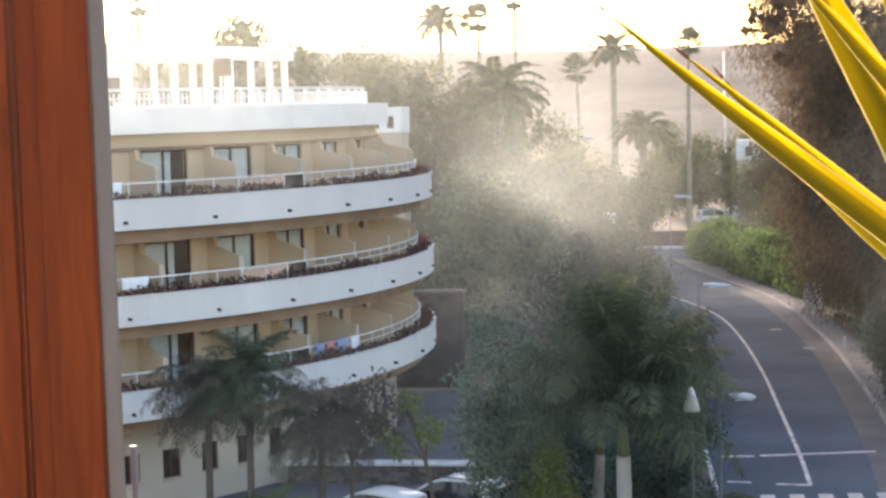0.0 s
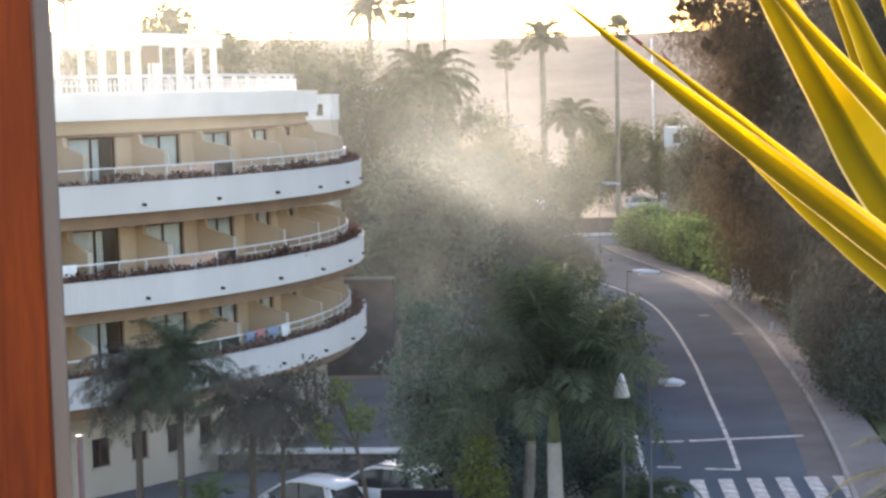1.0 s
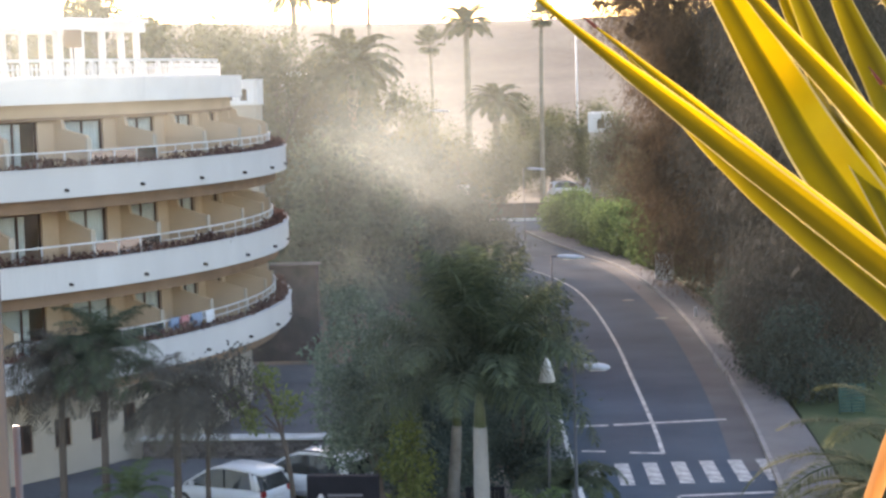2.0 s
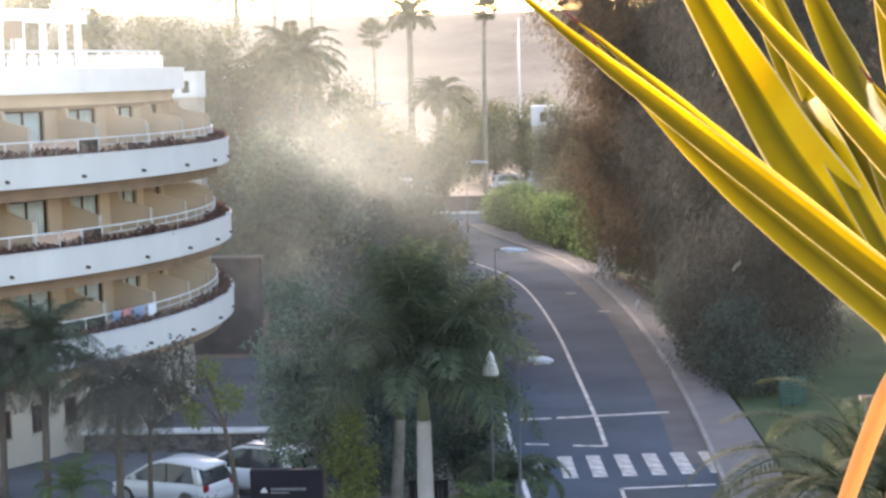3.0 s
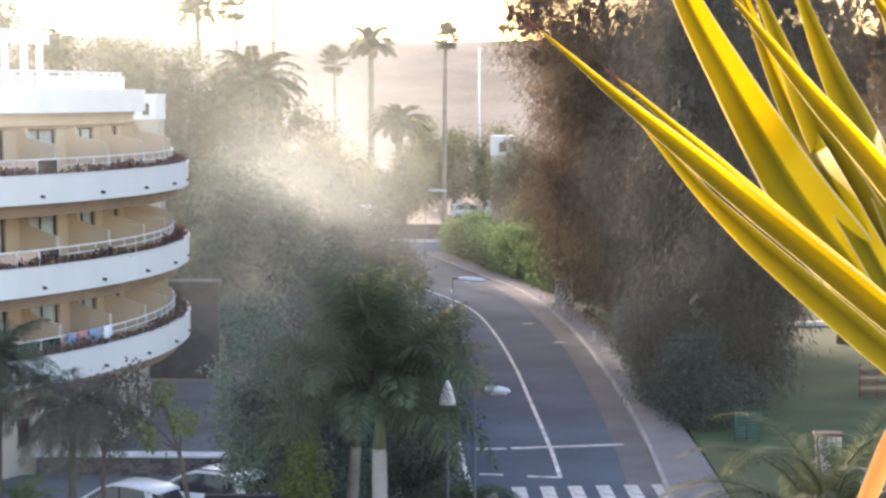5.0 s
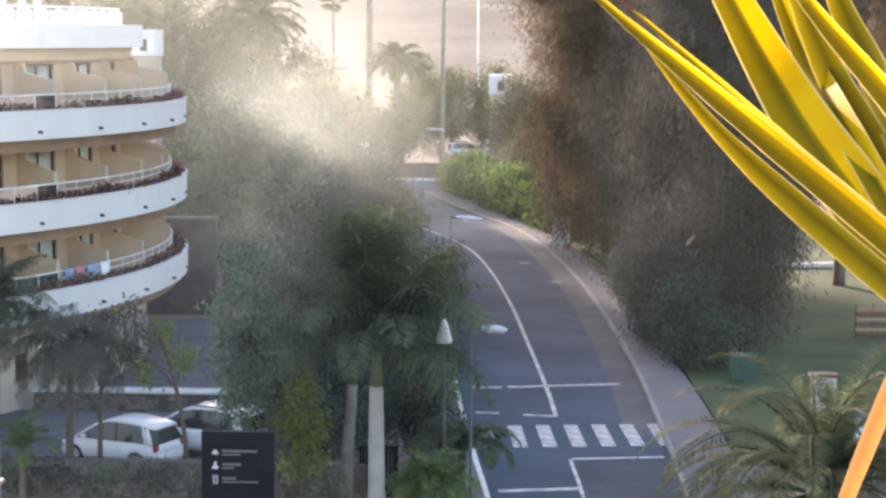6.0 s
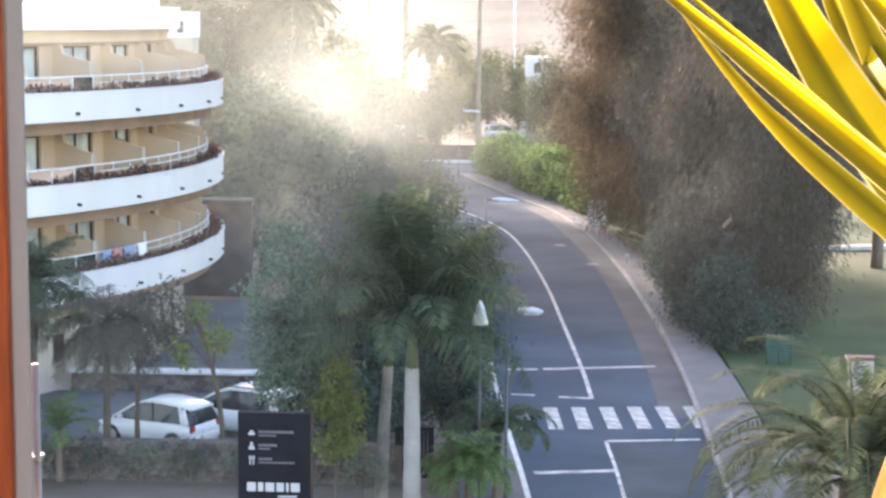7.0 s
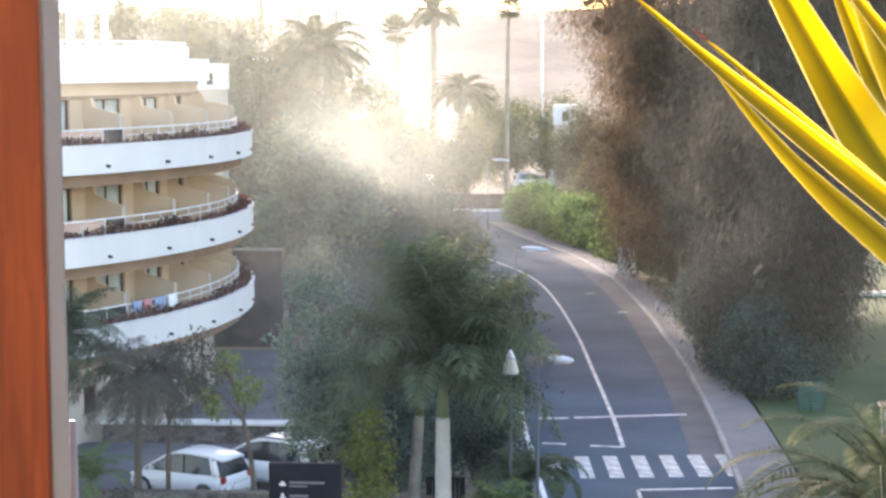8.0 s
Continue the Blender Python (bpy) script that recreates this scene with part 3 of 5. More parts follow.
for li, top in enumerate(LEVELS):
    last = li == 2
    # white planter band with a rounded lip, soil, floor slab and brown beam below
    band("parapet", R_OUT - 0.14, R_OUT, top - 0.92, top, PARAPET, hotel, label="white rendered planter band")
    band("parapet_lip", R_OUT - 0.17, R_OUT + 0.03, top, top + 0.05, PARAPET, hotel)
    band("planter_back", R_RAIL - 0.02, R_RAIL + 0.08, top - 0.7, top - 0.05, PARAPET, hotel)
    band("planter_soil", R_RAIL + 0.08, R_OUT - 0.14, top - 0.5, top - 0.06, SOIL, hotel, label="dark soil in the planter")
    band("balcony_floor", R_WALL - 0.5, R_OUT - 0.14, top - 0.92, top - 0.62, BEIGE, hotel)
    band("beam", R_OUT - 0.75, R_OUT - 0.45, top - 1.36, top - 0.92, BROWNBEAM, hotel, label="brown painted beam below the balcony")
    # railing with glass
    v, f = ring_band(R_RAIL, R_RAIL + 0.05, top + 0.5, top + 0.55, A0, A1, 1.0)
    rail = raw("railing", v, f, METALWHITE, hotel, "white metal balcony railing with glass panels")
    v, f = ring_band(R_RAIL, R_RAIL + 0.035, top + 0.27, top + 0.3, -22, A1, 1.0)
    raw("rail_bar", v, f, METALWHITE, rail)
    for k in range(int((A1 - A0) / 2.75)):
        a = A0 + 2.75 * k
        p = polar(R_RAIL + 0.02, a)
        rod("baluster", [(p.x, p.y, top - 0.1), (p.x, p.y, top + 0.52)], 0.02, METALWHITE, rail, 6)
        if a < -23:
            v, f = ring_band(R_RAIL + 0.012, R_RAIL + 0.024, top - 0.02, top + 0.49, a + 0.1, a + 2.65, 1.3)
            g = raw("glass_panel", v, f, RAILGLASS, rail)
            g.visible_shadow = False
    # overflow spouts
    for k in range(-4, 9):
        a = -2.0 - 8.2 * k
        if A0 < a < A1:
            p, q = polar(R_OUT - 0.05, a, top - 0.66), polar(R_OUT + 0.14, a, top - 0.68)
            rod("spout", [p, q], [0.055, 0.05], DARKWIN, hotel, 8)
    # room fronts and the sloping screens between them
    for k in range(-8, 7):
        a = -5.9 + PITCH * k
        if a < A0 + 5 or a > A1 - 5:
            continue
        bay(top, a + PITCH / 2, last)
        fl = top - 0.62
        front = R_RAIL - 0.12
        zs = ((R_WALL - 0.02, 2.2), (R_WALL + 0.35, 2.15), (R_WALL + 0.4, 1.85), (front, 1.52 if not last else 1.62))
        bm = bmesh.new()
        t = Vector((-math.sin(radians(a)), math.cos(radians(a)), 0)) * 0.07
        prof = [(R_WALL - 0.02, fl), (front, fl)] + [(r, fl + z) for r, z in zs[::-1]]
        sides = []
        for s in (-1, 1):
            sides.append([bm.verts.new(polar(r, a, z) + t * s) for r, z in prof])
        bm.faces.new(sides[0])
        bm.faces.new(sides[1][::-1])
        for i in range(len(prof)):
            j = (i + 1) % len(prof)
            bm.faces.new((sides[0][i], sides[1][i], sides[1][j], sides[0][j]))
        bmesh.ops.recalc_face_normals(bm, faces=bm.faces)
        scr = part("balcony_screen", bm, BEIGE, hotel, "beige rendered screen between two balconies")
        p = polar(front + 0.03, a, fl)
        box("screen_edge", (0.07, 0.2, 1.54), (p.x, p.y, fl + 0.77), CREAM, scr, turn=a, bevel=0.01)
# roof band, roof and frieze
band("frieze", R_WALL - 0.1, R_WALL + 0.1, 11.84, 12.3, BEIGE, hotel)
band("frieze_edge", R_WALL - 0.1, R_WALL + 0.16, 11.74, 11.84, BROWNBEAM, hotel)
band("roof_parapet", 21.3, 21.5, 12.28, 13.12, WHITE, hotel, label="white rendered roof parapet")
band("roof_slab", 9.0, 21.3, 12.3, 12.5, CREAM, hotel, step=3.0)


def planter_plants():
    """Low dark-leaved creepers along every planter."""
    for li, top in enumerate(LEVELS):
        rng = np.random.default_rng(40 + li)
        n = 5200
        a = np.radians(rng.uniform(-55, 40, n))
        dens = 0.5 + 0.5 * np.sin(a * 31 + li) * np.sin(a * 13.7 + 2 * li)
        keep = rng.uniform(0, 1, n) < 0.35 + 0.65 * dens
        a, dens = a[keep], dens[keep]
        n = len(a)
        r = rng.uniform(R_RAIL + 0.08, R_OUT - 0.1, n)
        P = np.stack([CX + r * np.cos(a), CY + r * np.sin(a), top - 0.06 + rng.uniform(0, 1, n) ** 1.6 * (0.1 + 0.3 * dens)], 1)
        D = unit(rng.normal(size=(n, 3)) + [0, 0, 0.5])
        S = unit(np.cross(D, rng.normal(size=(n, 3))))
        t = thing("planter_creeper", "low dry reddish creeper growing in the balcony planter", "plant", "balcony planter plants", "stuff")
        leaves("leaves", P, D, S, 0.17, 0.09, F_BALCONY, t)


planter_plants()


# ---- roof terrace ----
def roof_terrace():
    rail = thing("roof_railing", "white ornamental railing along the roof terrace", "railing")
    a = -52.0
    while a < 0.5:
        p = polar(21.0, a)
        box("post", (0.12, 0.12, 0.68), (p.x, p.y, 13.34), METALWHITE, rail, turn=a, bevel=0.01)
        for k in range(1, 5):
            q = polar(21.0, a + 2.6 * k / 5)
            box("baluster", (0.05, 0.06, 0.5), (q.x, q.y, 13.35), METALWHITE, rail, turn=a)
        a += 2.6
    for z, h in ((13.66, 0.1), (13.12, 0.08), (13.40, 0.05)):
        v, f = ring_band(20.95, 21.06, z, z + h, -52, 0.6, 1.0)
        raw("rail_bar", v, f, METALWHITE, rail)
    per = thing("roof_pergola", "white rendered pergola with columns and beams on the roof", "pergola")
    for r in (17.0, 19.6):
        for a in (-47, -42, -36.5, -31, -26.5, -23, -19.5, -16, -12.8):
            p = polar(r, a)
            box("column", (0.2, 0.2, 2.35), (p.x, p.y, 13.68), WHITE, per, turn=a, bevel=0.02)
        for z, a0, a1 in ((14.86, -32, -11.5), (14.92, -49, -32)):
            v, f = ring_band(r - 0.15, r + 0.15, z - 0.12, z + 0.22, a0, a1, 2.0)
            raw("beam", v, f, WHITE, per)
    for k in range(26):
        a = -48.5 + 1.45 * k
        p = polar(18.3, a)
        box("slat", (3.4, 0.08, 0.12), (p.x, p.y, 15.14 if a > -32 else 15.2), WHITE, per, turn=a)
    house = thing("stair_house", "small white roof house with dark windows", "building")
    for a in (-29, -24, -19):
        p = polar(13.0, a)
        b = box("wall", (0.3, 1.5, 2.6), (p.x, p.y, 13.8), WHITE, house, turn=a)
        for s in (-0.4, 0.4):
            q = polar(13.17, a + s * 2)
            box("window", (0.06, 0.35, 0.9), (q.x, q.y, 13.9), DARKWIN, house, turn=a)
    box("roof", (1.2, 5.6, 0.25), tuple(polar(12.7, -24, 15.2)), WHITE, house, turn=-24)
    chim = thing("chimney", "white conical roof chimney", "chimney")
    p = polar(12.0, -17)
    bm = bmesh.new()
    tube(bm, [(p.x, p.y, 12.5), (p.x, p.y, 15.6), (p.x, p.y, 16.1), (p.x, p.y, 16.9)], [0.5, 0.5, 0.42, 0.12], 12)
    part("stack", bm, WHITE, chim)
    for a, r in ((-44, 19), (-39, 20.3), (-34.5, 20.2), (-28, 20.3), (-23, 20.2), (-18, 20.4), (-11, 20.3), (-8, 20.2)):
        p = polar(r, a)
        c = thing("terrace_chair", "dark woven chair on the roof terrace", "chair", "roof terrace chairs", "", (p.x, p.y, 12.5), a + 40)
        box("seat", (0.5, 0.5, 0.06), (0, 0, 0.45), DARKWIN, c, bevel=0.02)
        box("backrest", (0.06, 0.5, 0.55), (-0.24, 0, 0.75), DARKWIN, c, bevel=0.02)
        for x in (-0.22, 0.22):
            for y in (-0.22, 0.22):
                rod("leg", [(x, y, 0), (x, y, 0.43)], 0.02, DARKWIN, c, 6)
    p = polar(20.6, -27.2)
    s = thing("terrace_sign", "square brown board on a pole on the roof", "sign", at=(p.x, p.y, 12.5), turn=-60)
    rod("pole", [(0, 0, 0), (0, 0, 1.7)], 0.03, GALV, s)
    box("board", (0.06, 0.6, 0.6), (0, 0, 1.95), BROWNBEAM, s, bevel=0.01)


roof_terrace()


def cloth(name, a, r, z, w, h, mat, label, over=True):
    """A towel hung over the railing, with folds."""
    n = 10
    v, f = [], []
    for i in range(n + 1):
        ang = a + math.degrees(w / r) * (i / n - 0.5)
        wob = 0.02 * math.sin(i * 1.7)
        for dr, dz in ((0.07 + wob, -h), (0.075 + wob, -h * 0.5), (0.06, 0.0), (0.02, 0.02), (-0.03, 0.0), (-0.05 + wob, -h * 0.6)):
            v.append(polar(r + dr, ang, z + dz - 0.015 * abs(math.sin(i))))
    for i in range(n):
        for k in range(5):
            f.append((6 * i + k, 6 * i + 6 + k, 6 * i + 7 + k, 6 * i + 1 + k))
    return tagged(raw(name, v, f, mat, smooth=True), label, "towel", "drying laundry")


cloth("towel", -43.0, R_RAIL + 0.03, LEVELS[2] + 0.57, 0.42, 0.5, TOWEL, "white towel hanging over the balcony railing")
cloth("towel", -41.6, R_RAIL + 0.03, LEVELS[1] + 0.57, 0.95, 0.35, TOWEL, "wide white towel hanging over the balcony railing")
for a, w, m, txt in ((-19.6, 0.5, PINKCLOTH, "pink towel drying on the balcony railing"), (-17.6, 0.7, BLUECLOTH, "blue towel drying on the balcony railing"), (-15.4, 0.6, TOWEL, "pale towel drying on the balcony railing"), (-21.2, 0.5, BLUECLOTH, "blue shirt drying on the balcony railing")):
    cloth("towel", a, R_RAIL + 0.03, LEVELS[0] + 0.57, w, 0.45, m, txt)


# ---- walls by the car park ----
def stone_wall(name, x0, x1, y, z0, z1, thick, label, cap, seed, cell=(0.36, 0.24)):
    rng = np.random.default_rng(seed)
    w = thing(name, label, "wall", "", "structure")
    box("mortar_core", (x1 - x0, thick, z1 - z0), ((x0 + x1) / 2, y, (z0 + z1) / 2), MORTAR, w)
    shapes = []
    for k in range(6):
        bm = bmesh.new()
        add_box(bm, (cell[0] * rng.uniform(0.85, 1.0), 0.12, cell[1] * rng.uniform(0.85, 0.98)), (0, 0, 0), 0, 0.035)
        for vtx in bm.verts:
            vtx.co += Vector(rng.normal(0, 0.02, 3))
        me = bpy.data.meshes.new("stone")
        bm.to_mesh(me)
        bm.free()
        me.materials.append(STONE)
        shapes.append(me)
    rows, cols = int((z1 - z0) / cell[1]), int((x1 - x0) / cell[0])
    for j in range(rows):
        for i in range(cols):
            ob = new("stone", shapes[int(rng.integers(6))])
            ob.parent = w
            ob.matrix_local = pose(x0 + (i + 0.5 + 0.4 * (j % 2) * (i < cols - 1)) * cell[0], y - thick / 2 - 0.015 + rng.normal(0, 0.012), z0 + (j + 0.5) * cell[1], 0, rng.normal(0, 5), 180 * int(rng.integers(2)))
    if cap:
        box("coping", (x1 - x0 + 0.1, thick + 0.35, 0.09), ((x0 + x1) / 2, y, z1 + 0.045), cap, w, bevel=0.02)
    return w


stone_wall("stone_wall", -17.6, -5.0, 50.6, -0.2, 0.95, 0.4, "dark volcanic stone garden wall before the car park", None, 3, (0.27, 0.19))
stone_wall("stone_wall", -17.5, -9.0, 62.2, -0.1, 0.62, 0.4, "low dark stone wall with pale coping", KERBWHITE, 4, (0.24, 0.16))
tagged(box("driveway_wall", (9, 0.4, 4.45), (-19.6, 84.0, 2.22), REDSTONE, bevel=0.04), "tall reddish brown wall beside the driveway", "wall", "", "structure")
tagged(box("wall_coping", (9.2, 0.5, 0.08), (-19.6, 84.0, 4.49), KERB, bevel=0.02), "white coping along the tall wall", "coping", "", "structure")
gate = thing("dark_gate", "dark metal service gate between the walls", "gate", at=(-4.65, 50.6, 0))
bm = bmesh.new()
for x in (-0.5, 0.5):
    add_box(bm, (0.08, 0.08, 1.5), (x, 0, 0.72))
for z in (0.06, 1.42):
    add_box(bm, (1.0, 0.06, 0.08), (0, 0, z))
part("frame", bm, SIGNBLACK, gate)
for k in range(9):
    box("slat", (0.09, 0.03, 1.3), (-0.42 + 0.105 * k, 0, 0.74), SIGNBLACK, gate)


# ---- the totem sign ----
def totem():
    t = thing("totem_sign", "tall black hotel sign panel with white pictograms", "sign", at=(-6.82, 40.0, 0), turn=0)
    box("panel", (1.6, 0.22, 4.1), (0, 0, 2.05), SIGNBLACK, t, bevel=0.015)
    for i, z in enumerate((3.64, 3.34, 3.03)):
        bm = bmesh.new()
        if i == 0:
            add_box(bm, (0.14, 0.012, 0.05), (-0.49, 0, z - 0.02))
            add_box(bm, (0.08, 0.012, 0.05), (-0.49, 0, z + 0.03))
        elif i == 1:
            add_box(bm, (0.13, 0.012, 0.07), (-0.49, 0, z - 0.035))
            add_box(bm, (0.06, 0.012, 0.09), (-0.49, 0, z + 0.045))
        else:
            for x in (-0.525, -0.455):
                add_box(bm, (0.03, 0.012, 0.2), (x, 0, z))
                add_box(bm, (0.055, 0.012, 0.07), (x, 0, z + 0.065))
        p = part("pictogram", bm, SIGNWHITE, t)
        p.location.y = -0.115
        w = (0.78, 0.42, 0.30)[i]
        box("text_bar", (w, 0.01, 0.055), (-0.34 + w / 2, -0.114, z + 0.03), SIGNGREY, t)
        w = (0.40, 0.26, 0.80)[i]
        box("text_bar", (w, 0.01, 0.035), (-0.34 + w / 2, -0.114, z - 0.05), SIGNGREY, t)
    # the name, drawn as a row of plain blocks
    x = -0.6
    for w in (0.2, 0.12, 0.2, 0.17, 0.06, 0.2):
        bm = bmesh.new()
        add_box(bm, (w, 0.02, 0.2), (x + w / 2, 0, 2.43), bevel=0.009)
        p = part("name_mark", bm, SIGNWHITE, t)
        p.location.y = -0.12
        x += w + 0.045
    box("text_bar", (0.42, 0.01, 0.04), (0.3, -0.114, 2.22), SIGNWHITE, t)


totem()


# ---- street lamps ----
def street_lamp(at, turn=0.0, height=5.6, arm=1.05):
    t = thing("street_lamp", "grey steel street lamp with a flat pale head", "street lamp", "street lamps", "", at, turn)
    rod("pole", [(0, 0, 0), (0, 0, 1.0), (0, 0, 1.05), (0, 0, height)], [0.06, 0.055, 0.042, 0.032], GALV, t, 10)
    box("base_plate", (0.3, 0.3, 0.03), (0, 0, 0.015), GALV, t, bevel=0.005)
    rod("arm", spline([(0, 0, height - 0.05), (0.12, 0, height - 0.02), (0.4, 0, height - 0.03)], 4), 0.035, GALV, t, 8)
    bm = bmesh.new()
    bmesh.ops.create_uvsphere(bm, u_segments=18, v_segments=8, radius=1.0, matrix=pose(0.2 + arm / 2, 0, height - 0.06, 0, 4, 0) @ Matrix.Diagonal((arm / 2, 0.2, 0.10, 1)))
    part("head", bm, LAMPHEAD, t, "flat pale lamp head", True)
    box("diffuser", (arm * 0.6, 0.24, 0.03), (0.24 + arm / 2, 0, height - 0.135), METALWHITE, t, bevel=0.01)
    return t


street_lamp((-1.95, 46.5, 0), height=5.48, arm=0.72)
street_lamp((-3.87, 74.0, 0), arm=1.15)
street_lamp((-9.62, 146.0, 0), arm=1.55)
street_lamp((-19.2, 166.2, 0), height=10.0, arm=1.6)
lan = thing("garden_lantern", "white bell-shaped lantern on a tall thin post", "lamp", at=(-2.66, 47.0, 0))
rod("post", [(0, 0, 0), (0, 0, 5.0)], 0.035, GALV, lan)
bm = bmesh.new()
tube(bm, [(0, 0, 4.97), (0, 0, 5.03), (0, 0, 5.3), (0, 0, 5.48), (0, 0, 5.58)], [0.2, 0.21, 0.14, 0.08, 0.025], 14)
part("shade", bm, METALWHITE, lan, "white bell shade", True)

# ---- right-hand verge ----
cab = thing("utility_cabinet", "pale concrete utility cabinet on the pavement edge", "cabinet", at=(0.95, 114.6, 0.13), turn=-18)
box("body", (1.05, 0.55, 1.55), (0, 0, 0.775), CABINET, cab, bevel=0.02)
box("door", (0.44, 0.03, 1.25), (-0.24, -0.285, 0.8), CABINET, cab, bevel=0.006)
box("door", (0.44, 0.03, 1.25), (0.24, -0.285, 0.8), CABINET, cab, bevel=0.006)
box("lid", (1.12, 0.62, 0.06), (0, 0, 1.57), KERB, cab, bevel=0.015)
bol = thing("bollard", "short pale bollard on the kerb", "bollard", at=(2.35, 96.5, 0.12))
rod("post", [(0, 0, 0), (0, 0, 0.45), (0, 0, 0.52)], [0.09, 0.08, 0.05], KERBWHITE, bol)
fence = thing("green_fence", "dark green mesh fence panel on the verge", "fence", at=(7.3, 69.0, 0), turn=8)
for x in (-0.45, 0, 0.45):
    rod("post", [(x, 0, 0), (x, 0, 1.15)], 0.03, GREENFENCE, fence, 6)
for k in range(9):
    box("slat", (0.98, 0.02, 0.085), (0, 0, 0.14 + 0.118 * k), GREENFENCE, fence)
kiosk = thing("tan_pillar", "tan rendered pillar with a flat top", "pillar", at=(9.0, 60.5, 0))
box("shaft", (0.8, 0.5, 1.8), (0, 0, 0.9), TAN, kiosk, bevel=0.02)
box("cap", (0.92, 0.6, 0.1), (0, 0, 1.85), WOODDARK, kiosk, bevel=0.01)
lattice = thing("timber_lattice", "brown slatted timber screen standing on the lawn", "screen", at=(13.9, 79.5, 0), turn=6)
for x in (-0.72, 0.0, 0.72):
    rod("post", [(x, 0, 0), (x, 0, 1.5)], 0.045, WOODDARK, lattice, 6)
for k in range(6):
    box("slat", (1.5, 0.05, 0.13), (0, -0.06, 0.2 + 0.22 * k), BROWNBEAM if k % 2 else WOODDARK, lattice, bevel=0.01)
board = thing("information_board", "pale blue board with a dark frame on posts", "sign", at=(9.6, 55.5, 0), turn=-8)
box("panel", (0.8, 0.05, 1.35), (0, 0, 0.95), PALEBLUE, board, bevel=0.02)
box("frame", (0.9, 0.07, 0.1), (0, 0, 1.68), WOODDARK, board, bevel=0.01)
for x in (-0.42, 0.42):
    rod("post", [(x, 0.05, 0), (x, 0.05, 1.7)], 0.035, WOODDARK, board, 6)


# ---- cars ----
def car(at, turn, label, long=3.75, wide=1.7, tall=1.5, suv=False):
    """A hatchback, nose along +x: lofted body, dark glasshouse, roof, wheels, lights."""
    t = thing("parked_car", label, "car", "parked cars", "", at, turn)
    h, hw = long / 2, wide / 2
    belt = tall * 0.60

    def loft(stations, rows_of):
        bm = bmesh.new()
        rings = [[bm.verts.new(p) for p in rows_of(*s)] for s in stations]
        for r0, r1 in zip(rings, rings[1:]):
            for k in range(len(r0)):
                bm.faces.new((r0[k], r0[(k + 1) % len(r0)], r1[(k + 1) % len(r1)], r1[k]))
        bm.faces.new(rings[0])
        bm.faces.new(rings[-1][::-1])
        bmesh.ops.recalc_face_normals(bm, faces=bm.faces)
        return bm

    def hull(x, zt, w):
        zb = 0.24
        return [(x, -w * 0.9, zb), (x, -w, zb + 0.16), (x, -w, zt - 0.22), (x, -w * 0.93, zt - 0.04), (x, -w * 0.75, zt), (x, w * 0.75, zt), (x, w * 0.93, zt - 0.04), (x, w, zt - 0.22), (x, w, zb + 0.16), (x, w * 0.9, zb)]
    st = [(-h, belt - 0.22, hw * 0.82), (-h + 0.06, belt - 0.02, hw * 0.93), (-h * 0.8, belt + 0.02, hw), (0, belt, hw), (h * 0.42, belt - 0.02, hw), (h * 0.72, belt - 0.1, hw * 0.97), (h * 0.93, belt - 0.2, hw * 0.88), (h, belt - 0.36, hw * 0.72)]
    part("body", loft(st, hull), CARPAINT, t, "white painted body", True)

    def house(x, z, w, zb):
        return [(x, -hw * 0.9, zb), (x, -w, z - 0.04), (x, -w * 0.85, z), (x, w * 0.85, z), (x, w, z - 0.04), (x, hw * 0.9, zb)]
    b = belt - 0.03
    gl = [(-h * 0.97, b + 0.03, hw * 0.88, b), (-h * 0.86, tall - 0.2, hw * 0.74, b), (-h * 0.66, tall - 0.07, hw * 0.73, b), (-h * 0.3, tall - 0.02, hw * 0.75, b), (-h * 0.02, tall - 0.03, hw * 0.75, b), (h * 0.16, tall - 0.12, hw * 0.76, b), (h * 0.4, tall - 0.33, hw * 0.8, b), (h * 0.64, b + 0.03, hw * 0.84, b)]
    part("glasshouse", loft(gl, house), CARGLASS, t, "dark tinted windows", False)

    def lid(x, z, w):
        return [(x, -w, z - 0.05), (x, -w * 0.86, z + 0.015), (x, w * 0.86, z + 0.015), (x, w, z - 0.05)]
    part("roof", loft([(-h * 0.93, tall - 0.14, hw * 0.70), (-h * 0.68, tall - 0.055, hw * 0.75), (-h * 0.3, tall - 0.005, hw * 0.77), (-h * 0.02, tall - 0.015, hw * 0.78), (h * 0.17, tall - 0.105, hw * 0.78)], lid), CARPAINT, t, "white roof panel", True)
    for s in (-1, 1):
        for x0, z0, x1, z1 in ((-h * 0.80, b, -h * 0.70, tall - 0.1), (h * 0.63, b + 0.02, h * 0.17, tall - 0.11)):
            rod("pillar", [(x0, s * hw * 0.9, z0), (x1, s * hw * 0.755, z1)], 0.04, CARPAINT, t, 6)
        rod("pillar", [(-h * 0.2, s * hw * 0.9, b), (-h * 0.16, s * hw * 0.755, tall - 0.04)], 0.03, CARGLASS, t, 6)
        rod("quarter_panel", [(-h * 0.88, s * hw * 0.86, b), (-h * 0.78, s * hw * 0.77, tall - 0.16)], [0.12, 0.07], CARPAINT, t, 6)
        box("mirror", (0.12, 0.16, 0.12), (h * 0.42, s * (hw + 0.06), belt + 0.06), CARPAINT, t, bevel=0.03)
        box("tail_light", (0.08, 0.22, 0.2), (-h + 0.05, s * hw * 0.78, belt - 0.14), REDLIGHT, t, bevel=0.02)
        box("headlight", (0.2, 0.26, 0.12), (h * 0.9, s * hw * 0.68, belt - 0.26), METALWHITE, t, bevel=0.03)
